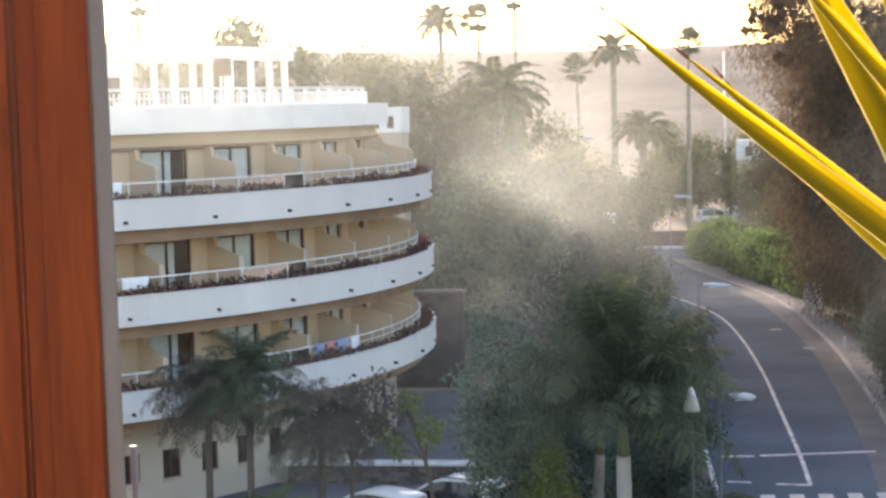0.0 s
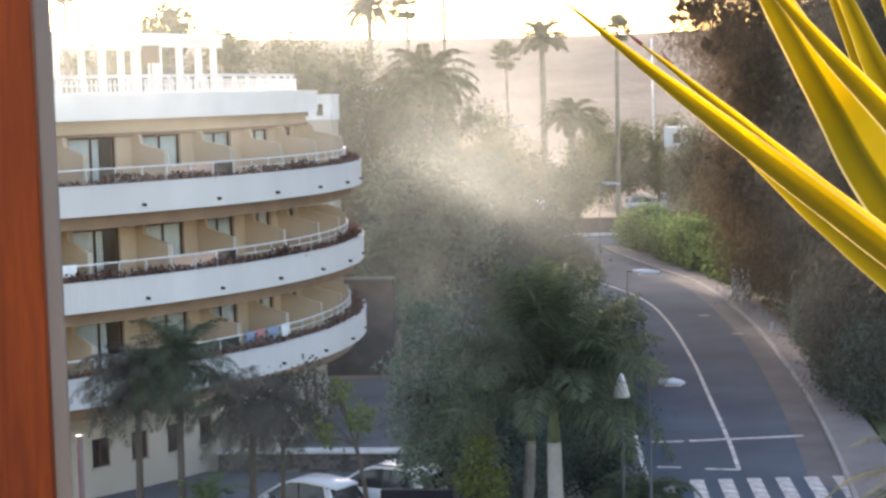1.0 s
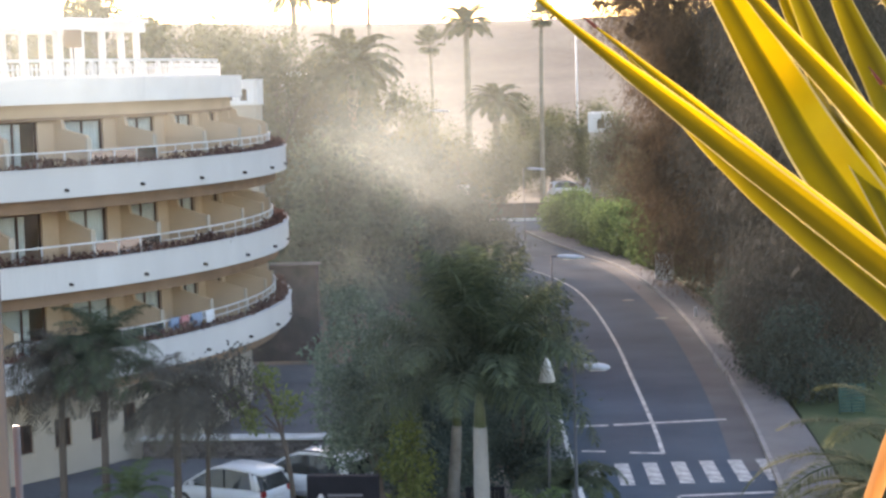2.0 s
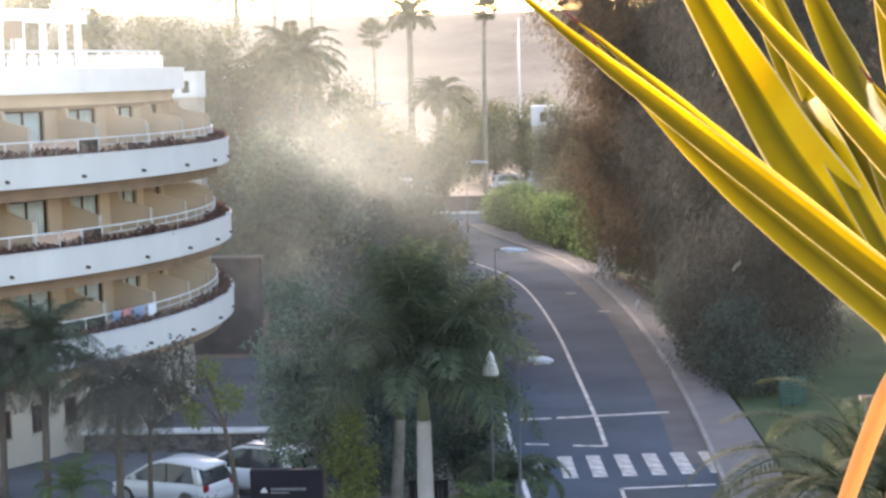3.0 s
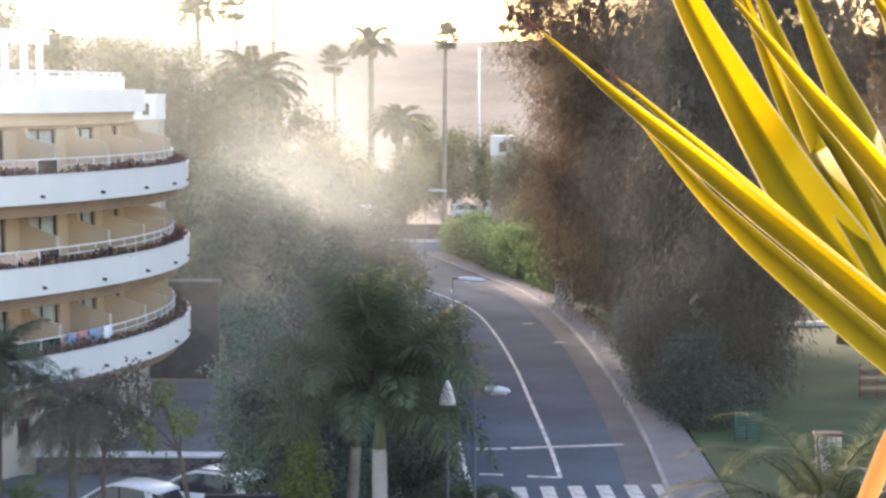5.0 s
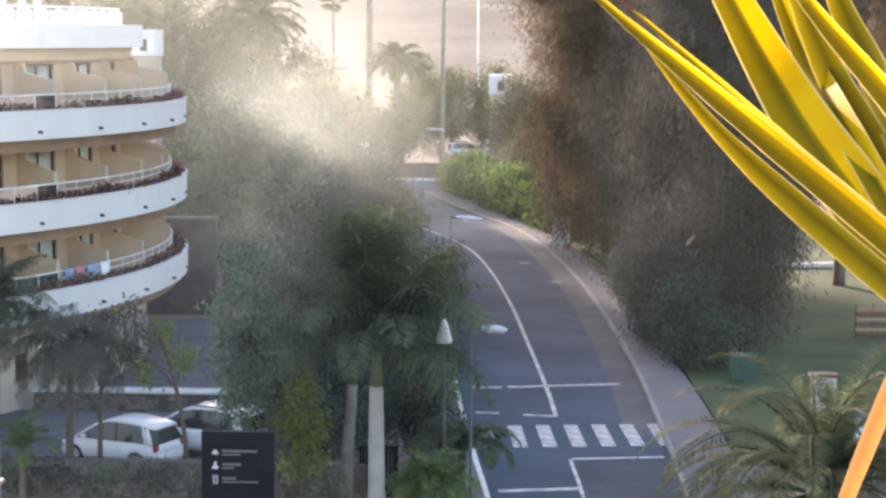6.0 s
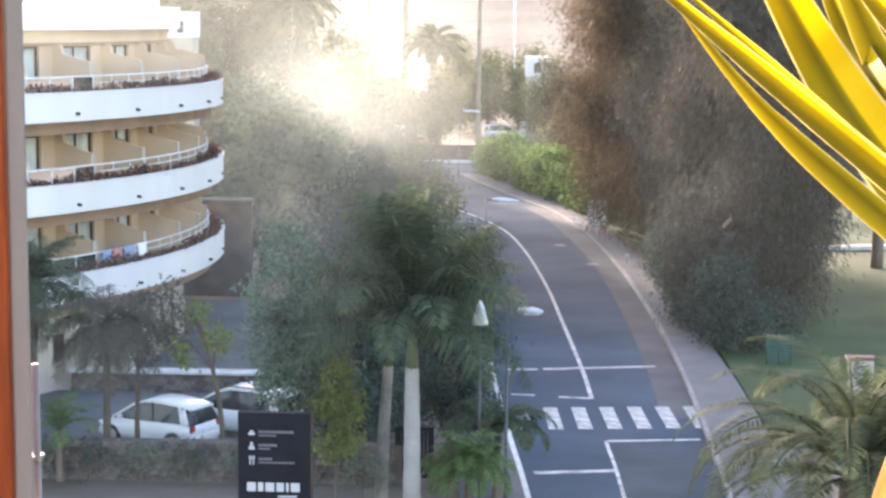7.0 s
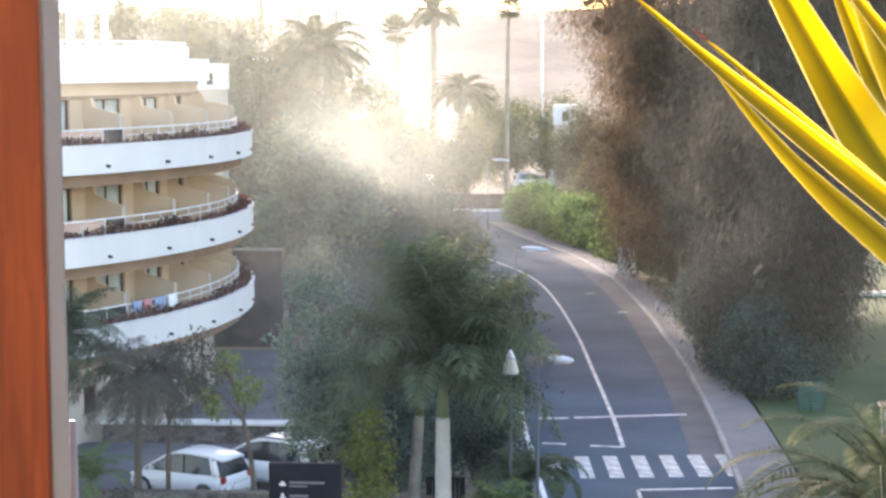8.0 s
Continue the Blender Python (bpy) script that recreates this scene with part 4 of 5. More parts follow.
        for x in (-h * 0.63, h * 0.64):
            w = new("wheel")
            w.parent = t
            w.matrix_local = pose(x, s * (hw - 0.1), 0.31, 90, 0, 0)
            bm = bmesh.new()
            bmesh.ops.create_cone(bm, cap_ends=True, segments=24, radius1=0.31, radius2=0.31, depth=0.2)
            part("tyre", bm, TYRE, w, "", False)
            bm = bmesh.new()
            bmesh.ops.create_cone(bm, cap_ends=True, segments=16, radius1=0.2, radius2=0.2, depth=0.22)
            part("rim", bm, RIM, w, "", False)
    box("bumper", (0.16, wide * 0.9, 0.2), (-h + 0.02, 0, 0.42), CARPAINT, t, bevel=0.05)
    box("number_plate", (0.02, 0.5, 0.11), (-h - 0.065, 0, 0.62), METALWHITE, t)
    box("wiper", (0.03, 0.4, 0.03), (-h * 0.9, 0.1, belt + 0.12), DARKWIN, t)
    if suv:
        for s in (-1, 1):
            rod("roof_rail", [(-h * 0.7, s * hw * 0.66, tall + 0.04), (h * 0.05, s * hw * 0.68, tall + 0.04)], 0.025, GALV, t, 6)
    return t


car((-12.72, 54.3, -0.02), 156, "small white hatchback parked behind the stone wall", 3.55, 1.64, 1.44)
car((-10.5, 55.9, -0.02), 158, "white crossover with roof rails parked beside a tree", 4.0, 1.76, 1.54, True)
car((-8.4, 201, -0.16), 10, "white car parked far behind the hedge", 4.2, 1.8, 1.6, True)
car((-4.4, 200.5, -0.16), 4, "pale van parked far behind the hedge", 4.6, 1.9, 2.0, True)


# ---- trees and shrubs ----
# casuarinas along the right-hand pavement
def casuarina(at, height, r, seed, low=0.6, n=1500, lean=0.0, material=None):
    rng = np.random.default_rng(seed)
    lumps = []
    for k in range(16):
        f = (k + 0.5) / 16
        z = low + 0.8 + (height - low - 1.5) * f
        w = r * (0.62 + 0.5 * math.sin(math.pi * min(1, 0.25 + f * 0.8)))
        a = rng.uniform(0, math.tau)
        d = w * 0.5
        lumps.append((d * math.cos(a) + lean * (z - 5), d * math.sin(a), z, w * 0.66, w * 0.66, 2.3))
    t = thing("casuarina_tree", "tall drooping casuarina with brownish needle foliage", "tree", "casuarina row", "", at)
    rod("trunk", spline([(0, 0, -0.05), (0.15 + lean * max(0, height * 0.4 - 5), 0.1, height * 0.4), (lean * (height * 0.95 - 5), 0, height * 0.95)], 6), [0.34 - 0.3 * i / 12 for i in range(13)], BARK, t, 9)
    for x, y, z, *_ in lumps:
        rod("limb", spline([(0.08 + lean * max(0, z - 6.6), 0.05, max(0.5, z - 1.6)), (x * 0.6 + lean * 0.4 * max(0, z - 6), y * 0.6, z - 0.3), (x, y, z)], 3), [0.1 - 0.085 * i / 6 for i in range(7)], BARK, t, 5)
    P, D, S = crown(rng, lumps, n, 40, 0.5, 0.36, 1.8, 2.6)
    m = len(P)
    P, D, S, L, W = inner_boughs(rng, lumps, 700, P, D, S, rng.uniform(0.22, 0.5, m), rng.uniform(0.026, 0.05, m), 0.42)
    leaves("crown", P, D, S, L, W, material or F_CASULIT, t, "", 0.05)


casuarina((6.9, 76.8, 0), 21, 3.2, 11, 0.2, 1900, 0, F_CASUGREEN)
casuarina((6.6, 84.5, 0), 22, 3.7, 12, 0.2, 2000, 0, F_CASUGREEN)
casuarina((5.4, 94.0, 0), 20, 3.6, 13, 0.4, 1900, 0, F_CASUGREEN)
casuarina((4.5, 104.0, 0), 22, 4.0, 14, 0.8, 1700, -0.12)
casuarina((10.2, 89.0, 0), 23, 3.6, 15, 5.2, 1500, 0, F_CASUGREEN)
casuarina((3.7, 111.0, 0), 24, 4.4, 16, 1.6, 1900, -0.36)
casuarina((15.2, 97.0, 0), 22, 4.0, 17, 6.0, 700)
casuarina((22.0, 108.0, 0), 23, 5.0, 18, 6.5, 700)
tree("verge_shrub", (5.9, 71.8, 0), [(0.1, 0, 0.8), (0.2, 0, 1.6)], [(0, 0, 1.0, 1.5, 1.4, 1.1), (1.3, 0.6, 1.2, 1.3, 1.2, 1.2), (-0.7, 1.6, 1.3, 1.3, 1.3, 1.2), (-1.1, 5.0, 1.4, 1.3, 2.2, 1.3), (-0.6, 9, 1.4, 1.3, 2.2, 1.4), (-1.2, 13, 1.5, 1.3, 2.4, 1.5), (-1.6, 18, 1.6, 1.3, 3.0, 1.7), (-0.2, 1.0, 2.6, 1.3, 1.2, 1.0)], 1300, 22, 0.16, 0.22, F_DARK, "dense dark evergreen shrub beside the pavement", "shrub", 0.2, 21, 0.55, trunk_r=0.08, inner=300)
tree("lawn_tree", (14.1, 106.6, 0), [(0, 0, 1.5), (0.1, 0, 3.4)], [(0, 0, 5.4, 2.4, 2.4, 1.6), (1.6, 0, 4.9, 1.6, 1.6, 1.1)], 300, 20, 0.22, 0.3, F_DARK, "dark tree standing on the lawn edging", seed=22)
tree("lawn_tree", (20, 116, 0), [(0, 0, 1.5), (0.1, 0, 3.4)], [(0, 0, 5.4, 3.4, 3.0, 2.2), (2.6, 0, 4.9, 2.6, 2, 2)], 300, 20, 0.25, 0.3, F_DARK, "dark spreading tree at the back of the lawn", seed=23)

# hedge on the outside of the bend
hl = []
for k in range(13):
    f = k / 12
    hl.append((-8.2 + 8.8 * f + 1.4 + 3.0, 152.5 - 31.5 * f - 138.0, 1.35 + 0.3 * math.sin(k * 2.1), 2.0, 3.0, 1.65 + 0.35 * math.sin(k * 1.3)))
tree("hedge", (-3.0, 138.0, 0), [(0.0, 0, 0.4), (0.05, 0, 1.5)], hl, 3000, 20, 0.26, 0.3, F_HEDGE, "dense bright green hedge along the pavement", "hedge", 0.1, 31, 0.6, trunk_r=0.1)

# dark trees left of the road behind the hotel
MASS = [(-15.8, 91, 10.3, 3.2), (-12.2, 97, 8.0, 3.4), (-16.2, 104, 9.6, 3.8), (-10.8, 108, 6.0, 2.6), (-14.0, 117, 8.8, 4.0), (-19.0, 122, 11.0, 4.2), (-17.0, 134, 8.6, 4.0), (-22.5, 139, 11.5, 4.6), (-11.5, 101, 3.8, 2.2), (-8.2, 98, 2.6, 1.5), (-6.7, 57.0, 3.2, 1.5), (-5.6, 62.5, 3.4, 1.6), (-7.6, 70.0, 4.6, 2.2), (-6.4, 80.0, 4.2, 1.8)]
for i, (x, y, h, r) in enumerate(MASS):
    rng = np.random.default_rng(100 + i)
    lm = [(rng.normal(0, r * 0.4), rng.normal(0, r * 0.4), h - r * 0.9 - (h - r) * 0.75 * q, r * rng.uniform(0.5, 0.75), r * rng.uniform(0.5, 0.75), r * rng.uniform(0.45, 0.6)) for q in np.linspace(0, 0.9, 8)]
    lm[0] = (0, 0, h - r * 0.6, r * 0.55, r * 0.55, r * 0.6)
    # first tree wears lighter ficus leaves, painting the low sun on its top
    tree("broadleaf_tree", (x, y, 0), [(0.1, 0, h * 0.3), (0, 0.1, h * 0.7)], lm, 1150 if i < 9 else 700, 22, 0.2, 0.34, F_FICUS if i == 0 else F_DARK, "broadleaf tree with low sunlight painted into its lighter leaves" if i == 0 else "dark leafy tree beside the bend of the road", droop=0.2, seed=200 + i, group="roadside trees", trunk_r=0.22, inner=420)

# ficus and shrubs by the car park
tree("ficus_tree", (-7.3, 48.2, 0), [(0.1, 0, 1.4), (-0.05, 0, 3.2), (-0.3, 0, 5.4)], [(-0.45, 0, 6.6, 0.6, 0.6, 0.75), (-0.7, 0, 5.5, 0.95, 0.9, 0.8), (0.45, 0.1, 5.7, 0.8, 0.8, 0.85), (0.2, 0, 4.6, 1.15, 1.0, 0.9), (-0.75, 0, 4.2, 0.9, 0.9, 0.9), (0.6, 0.2, 3.4, 0.9, 0.9, 0.8), (-0.3, 0.1, 3.0, 1.0, 0.9, 0.7)], 620, 22, 0.14, 0.14, F_FICUS, "rounded grey-green ficus tree behind the sign", droop=0.1, seed=41, wide=0.55, trunk_r=0.12)
tree("yellow_shrub", (-6.45, 47.6, 0), [(0, 0, 0.9), (0.05, 0, 2.0)], [(0, 0, 3.5, 0.3, 0.35, 0.6), (0.3, 0, 2.6, 0.45, 0.4, 0.4), (-0.3, 0, 2.7, 0.3, 0.3, 0.35), (0.1, 0, 1.7, 0.5, 0.4, 0.4)], 110, 20, 0.15, 0.13, F_YELLOW, "yellow-green leafy shrub beside the sign", "shrub", 0.2, 42, 0.5, trunk_r=0.05)
for i, (x, y, s, h) in enumerate(((-15.2, 50.2, 0.55, 0.55), (-13.6, 50.15, 0.6, 0.5), (-12.2, 50.2, 0.5, 0.5), (-10.8, 50.2, 0.55, 0.45), (-9.4, 50.2, 0.5, 0.45), (-16.6, 50.2, 0.6, 0.7), (-5.8, 48.4, 0.55, 0.75), (-8.6, 49.6, 0.6, 0.5))):
    tree("wall_shrub", (x, y - 0.35, 0.0), [(0, 0, 0.4), (0.05, 0, h + 0.35)], [(0, 0, h + 0.3, s, 0.25, 0.42), (0.35, 0, h + 0.1, s * 0.8, 0.25, 0.35), (-0.3, 0, h, s * 0.7, 0.25, 0.35)], 34, 14, 0.11, 0.12, F_DARK if i % 2 else F_FICUS, "low dusty shrub growing along the stone wall", "shrub", 0.2, 60 + i, 0.45, group="wall shrubs", trunk_r=0.04)
tree("young_tree", (-10.45, 52.6, 0), [(0.0, 0, 1.0), (-0.25, 0, 2.6), (-0.75, 0, 4.1)], [(-0.1, 0, 3.45, 0.35, 0.35, 0.28), (-0.75, 0, 4.2, 0.3, 0.3, 0.3), (-1.5, 0, 3.6, 0.35, 0.35, 0.3), (-1.0, 0, 2.9, 0.3, 0.3, 0.25)], 60, 18, 0.15, 0.13, F_YELLOW, "thin young tree with sparse yellow-green leaves", seed=51, trunk_r=0.085)
tree("young_tree", (-12.85, 52.2, 0), [(0.0, 0, 1.2), (0.05, 0, 2.6), (0.0, 0, 4.2)], [(0.5, 0, 3.6, 0.5, 0.4, 0.35), (0.1, 0, 4.4, 0.5, 0.4, 0.4), (1.2, 0, 4.1, 0.4, 0.4, 0.4), (-0.4, 0, 3.7, 0.35, 0.35, 0.3), (0.9, 0, 4.9, 0.4, 0.3, 0.3)], 90, 16, 0.14, 0.15, F_PALMDRY, "thin young tree with sparse dusty leaves", seed=52, trunk_r=0.08)

# palms in front of the hotel
palm("dusty_palm", (-16.75, 50.9, 0), 4.9, (0.1, 0), 0.1, ((12, 65, 50), (15, 28, 75), (18, -15, 80)), 2.2, 0.55, 0.024, 60, F_PALMDRY, "dusty dark palm with drooping fronds before the hotel", 71, feather=True, group="hotel palms")
palm("dusty_palm", (-15.45, 50.7, 0), 5.3, (0.1, 0), 0.1, ((12, 80, 10), (13, 45, 60), (16, 5, 80)), 2.1, 0.55, 0.024, 60, F_PALM, "tall green palm with feathery fronds before the hotel", 72, feather=True, group="hotel palms")
palm("dusty_palm", (-13.5, 51.2, 0), 4.2, (0.1, 0), 0.1, ((11, 60, 50), (15, 20, 75), (20, -25, 75)), 2.2, 0.55, 0.024, 60, F_PALMDRY, "dusty dark palm with a shaggy skirt before the hotel", 73, feather=True, group="hotel palms")
palm("low_palm", (-14.4, 49.6, 0), 1.4, (0, 0), 0.1, ((6, 75, 20), (8, 45, 60)), 1.5, 0.42, 0.035, 36, F_HEDGE, "small bright green palm beside the stone wall", 74)

# royal palms left of the crossing
palm("royal_palm", (-4.22, 45.0, 0), 4.2, (0, 0), 0.19, ((9, 88, -60), (12, 84, -30), (12, 74, 10), (11, 60, 55), (7, 30, 75)), 3.9, 0.75, 0.045, 80, F_PALM, "royal palm with a smooth pale trunk and full crown", 81, PALEBARK, 0.95, True, "royal palms", 0.8)
palm("royal_palm", (-5.35, 48.4, 0), 3.6, (0.2, 0), 0.15, ((7, 86, -40), (9, 76, 0), (9, 50, 60)), 3.0, 0.7, 0.045, 70, F_PALM, "royal palm with a grey trunk half hidden behind another", 82, GREYBARK, 0.8, True, "royal palms", 0.8)
tree("dark_shrub", (-3.7, 51.5, 0), [(0, 0, 0.8), (0, 0, 2.2)], [(0, 0, 2.9, 1.0, 0.9, 1.1), (0.6, 0, 1.9, 0.7, 0.8, 0.9), (-0.8, 0, 2.0, 0.8, 0.8, 0.9), (0.2, 0, 4.4, 0.9, 0.8, 0.9), (-0.6, 0, 5.6, 0.9, 0.8, 0.8), (0.3, 0, 6.4, 0.8, 0.8, 0.6)], 640, 20, 0.15, 0.15, F_DARK, "dense dark shrub beneath the royal palms", "shrub", 0.2, 84, 0.45, trunk_r=0.06)
palm("low_palm", (-2.85, 45.6, 0), 1.6, (0, 0), 0.1, ((7, 75, 30), (10, 45, 65), (10, 10, 70)), 1.35, 0.45, 0.04, 36, F_HEDGE, "small bushy green palm beside the road", 85)
palm("low_palm", (-2.25, 48.2, 0), 1.85, (0, 0), 0.1, ((7, 66, 70), (9, 50, 90)), 2.0, 0.42, 0.05, 60, F_PALM, "low arching palm beside the zebra crossing", 86)
tree("flower_bush", (-3.6, 48.6, 0), [(0, 0, 0.3), (0, 0, 0.6)], [(0, 0, 0.75, 0.4, 0.3, 0.35)], 60, 14, 0.12, 0.1, F_BALCONY, "small reddish flowering bush by the gate", "shrub", 0, 87, 0.6, trunk_r=0.03)

# date palm close below the balcony
palm("date_palm", (4.35, 30.0, 0), 5.35, (0.0, 0), 0.3, ((8, 80, 30), (10, 62, 62), (12, 44, 80), (10, 18, 80)), 3.6, 0.5, 0.021, 150, F_CANARY, "large date palm with arching olive-green fronds", 91)
for i, (x, y) in enumerate(((8.9, 58.6), (9.6, 58.4), (8.3, 59.4))):
    palm("spiky_plant", (x, y, 0), 1.1, (0, 0), 0.08, ((9, 80, -60), (7, 55, -30)), 0.9, 0.12, 0.05, 12, F_HEDGE, "spiky upright plant beside the tan pillar", 95 + i)

# ---- far side of the junction ----
FAR = [(-42, 141, 20.9, 5.4), (-37, 141, 18.7, 5.0), (-32.2, 139, 18.2, 4.4), (-28.3, 142, 17.4, 4.4), (-25.2, 146, 15.8, 4.0), (-40, 150, 19.5, 5.5), (-44.5, 150, 22.3, 4.2), (-47.5, 153, 21.5, 4), (-36, 154, 19, 4.5), (-32.5, 150, 17.5, 4.5), (-24, 160, 15.5, 4.5), (-27, 172, 13, 4.5), (-22, 176, 9.5, 3.6), (-18, 178, 8.5, 3.6), (-14, 181, 8.0, 3.4), (-30, 190, 12.5, 5), (-24, 200, 11, 4), (-14, 215, 9.5, 3.4), (-7, 207, 7.2, 2.6), (-3, 196, 9.0, 3), (-52, 160, 20, 5.5), (-1, 178, 6.0, 2.8), (-5.5, 214, 10.5, 3.5), (-26.5, 148, 13.5, 4.2), (-16, 240, 11, 4), (-60, 170, 20, 6), (-29, 135, 12, 4), (2, 190, 8.5, 3.4), (4, 165, 7.5, 3.5), (-4.6, 208, 7.4, 2.4), (-2.4, 209, 7.6, 2.4), (-10.5, 208, 8.2, 3.0)]
for i, (x, y, h, r) in enumerate(FAR):
    rng = np.random.default_rng(300 + i)
    lm = [(rng.normal(0, r * 0.45), rng.normal(0, r * 0.4), h - r * 0.8 - (h - r) * 0.8 * q, r * rng.uniform(0.45, 0.7), r * rng.uniform(0.45, 0.7), r * rng.uniform(0.35, 0.55)) for q in np.linspace(0, 0.9, 8)]
    lm[0] = (0, 0, h - r * 0.5, r * 0.5, r * 0.5, r * 0.5)
    tree("distant_tree", (x, y, -0.1), [(0.1, 0, h * 0.3), (0, 0.1, h * 0.7)], lm, 520 if y < 165 else 360, 20, 0.28, 0.42, F_FAR, "hazy backlit tree beyond the junction", seed=400 + i, group="distant trees", trunk_r=0.25, inner=380)
palm("tall_date_palm", (-18.9, 200, -0.1), 18.6, (0, 0), 0.34, ((9, 70, 20), (12, 40, 55), (12, 5, 65)), 3.6, 0.6, 0.17, 50, F_FAR, "tall date palm standing against the hazy hillside", 501, bark=HAZEBARK, group="distant palms")
palm("tall_date_palm", (-33.8, 180, -0.1), 21.5, (0, 0), 0.32, ((9, 70, 20), (12, 40, 55), (12, 5, 65)), 3.4, 0.6, 0.17, 50, F_FAR, "tall date palm rising behind the hotel roof", 502, bark=HAZEBARK, group="distant palms")
palm("tall_date_palm", (-22.0, 140, -0.1), 14.2, (0, 0), 0.4, ((9, 70, 20), (12, 40, 55), (14, 0, 65)), 4.4, 0.8, 0.16, 60, F_FAR, "large spreading palm in the sunlit haze", 503, bark=HAZEBARK, group="distant palms")
palm("tall_date_palm", (-14.5, 182, -0.1), 10.5, (0, 0), 0.4, ((9, 70, 20), (12, 40, 55), (14, 0, 65)), 3.6, 0.6, 0.17, 50, F_FAR, "low broad palm beyond the junction", 504, bark=HAZEBARK, group="distant palms")
palm("tall_date_palm", (-37.5, 165, -0.1), 15.5, (0, 0), 0.4, ((9, 70, 20), (12, 40, 55), (14, 0, 65)), 3.6, 0.6, 0.17, 50, F_FAR, "palm rising among trees behind the hotel", 505, bark=HAZEBARK, group="distant palms")
for i, (x, y, h, s) in enumerate(((-10.0, 180, 18.6, 1.7), (-23.8, 210, 17.0, 2.0), (-54.1, 150, 22.6, 1.6), (-29.9, 180, 21.6, 1.8), (-27.2, 184, 23.8, 1.7))):
    fan_palm("fan_palm", (x, y, -0.1), h, (0.2 * (-1) ** i, 0), 0.2, 26, s, F_FAR, "slender fan palm against the bright sky", 520 + i, "distant fan palms", 10)


def far_house(at, size, label, arches, below):
    """A white upper storey with arches over plain lower storeys of that height."""
    t = thing("white_house", label, "house", "distant houses", "", at)
    w, d, h = size
    box("lower_storeys", (w + 0.1, d + 0.1, below), (0, 0, -below / 2), CREAM, t)
    bm = bmesh.new()
    # front wall with arched openings cut from columns and a lintel
    n = arches
    pier = w / (n * 2 + 1)
    for k in range(n + 1):
        add_box(bm, (pier, 0.3, h), (-w / 2 + pier * (2 * k + 0.5), -d / 2, h / 2))
    add_box(bm, (w, 0.3, h * 0.25), (0, -d / 2 + 0.002, h * 0.875))
    add_box(bm, (w, 0.3, h * 0.2), (0, -d / 2 + 0.002, h * 0.1))
    part("wall", bm, WHITE, t)
    box("back_wall", (w, 0.3, h), (0, d / 2, h / 2), WHITE, t)
    for s in (-1, 1):
        box("side_wall", (0.3, d, h), (s * w / 2, 0, h / 2), WHITE, t)
    box("roof", (w + 0.3, d + 0.3, 0.2), (0, 0, h + 0.1), WHITE, t, bevel=0.03)
    for k in range(n):
        x = -w / 2 + pier * (2 * k + 1.5)
        bm = bmesh.new()
        r = bmesh.ops.create_circle(bm, cap_ends=True, segments=16, radius=pier * 0.5, matrix=pose(x, -d / 2 + 0.2, h * 0.56, 90, 0, 0))
        add_box(bm, (pier, 0.06, h * 0.4), (x, -d / 2 + 0.22, h * 0.36))
        part("window", bm, DARKWIN, t)


far_house((-27.1, 123.5, 11.4), (2.5, 2, 1.5), "white upper storey with dark arched windows", 2, 11.4)
far_house((-27.6, 150, 12.6), (2.6, 3, 0.9), "white flat-roofed house among trees", 2, 12.75)
far_house((-4.7, 199, 6.7), (2.4, 2.4, 1.9), "small white house on the slope", 1, 6.8)
sgn = thing("road_sign", "pale rectangular road sign at the junction", "sign", at=(-16.5, 164.9, 0))
box("board", (1.6, 0.06, 1.05), (0, 0, 2.78), METALWHITE, sgn, bevel=0.01)
for x in (-0.6, 0.6):
    rod("post", [(x, 0.06, 0), (x, 0.06, 3.2)], 0.04, GALV, sgn, 6)
mast = thing("mast", "thin pale mast on the slope", "mast", at=(-8.3, 230, -0.1))
rod("pole", [(0, 0, 0), (0, 0, 19)], [0.14, 0.08], METALWHITE, mast, 6)


# ---- drifting smoke and added haze veils, lit from behind ----
def smoke_haze_material():
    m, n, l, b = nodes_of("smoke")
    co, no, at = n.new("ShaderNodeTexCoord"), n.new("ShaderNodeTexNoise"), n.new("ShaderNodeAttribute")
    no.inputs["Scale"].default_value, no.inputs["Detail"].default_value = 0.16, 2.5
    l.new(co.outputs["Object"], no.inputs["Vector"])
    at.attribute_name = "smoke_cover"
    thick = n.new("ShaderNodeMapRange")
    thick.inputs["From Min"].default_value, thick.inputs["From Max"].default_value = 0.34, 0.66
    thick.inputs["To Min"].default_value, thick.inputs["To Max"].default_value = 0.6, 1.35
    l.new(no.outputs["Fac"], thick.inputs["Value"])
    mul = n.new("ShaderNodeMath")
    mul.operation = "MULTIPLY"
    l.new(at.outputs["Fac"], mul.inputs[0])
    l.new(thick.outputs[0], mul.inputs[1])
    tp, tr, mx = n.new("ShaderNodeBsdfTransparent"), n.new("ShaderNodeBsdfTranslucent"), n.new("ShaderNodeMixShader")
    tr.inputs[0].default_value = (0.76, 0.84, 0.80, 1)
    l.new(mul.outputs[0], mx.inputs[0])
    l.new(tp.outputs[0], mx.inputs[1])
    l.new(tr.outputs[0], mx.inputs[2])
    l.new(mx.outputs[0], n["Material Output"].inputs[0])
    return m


SMOKE_HAZE = smoke_haze_material()


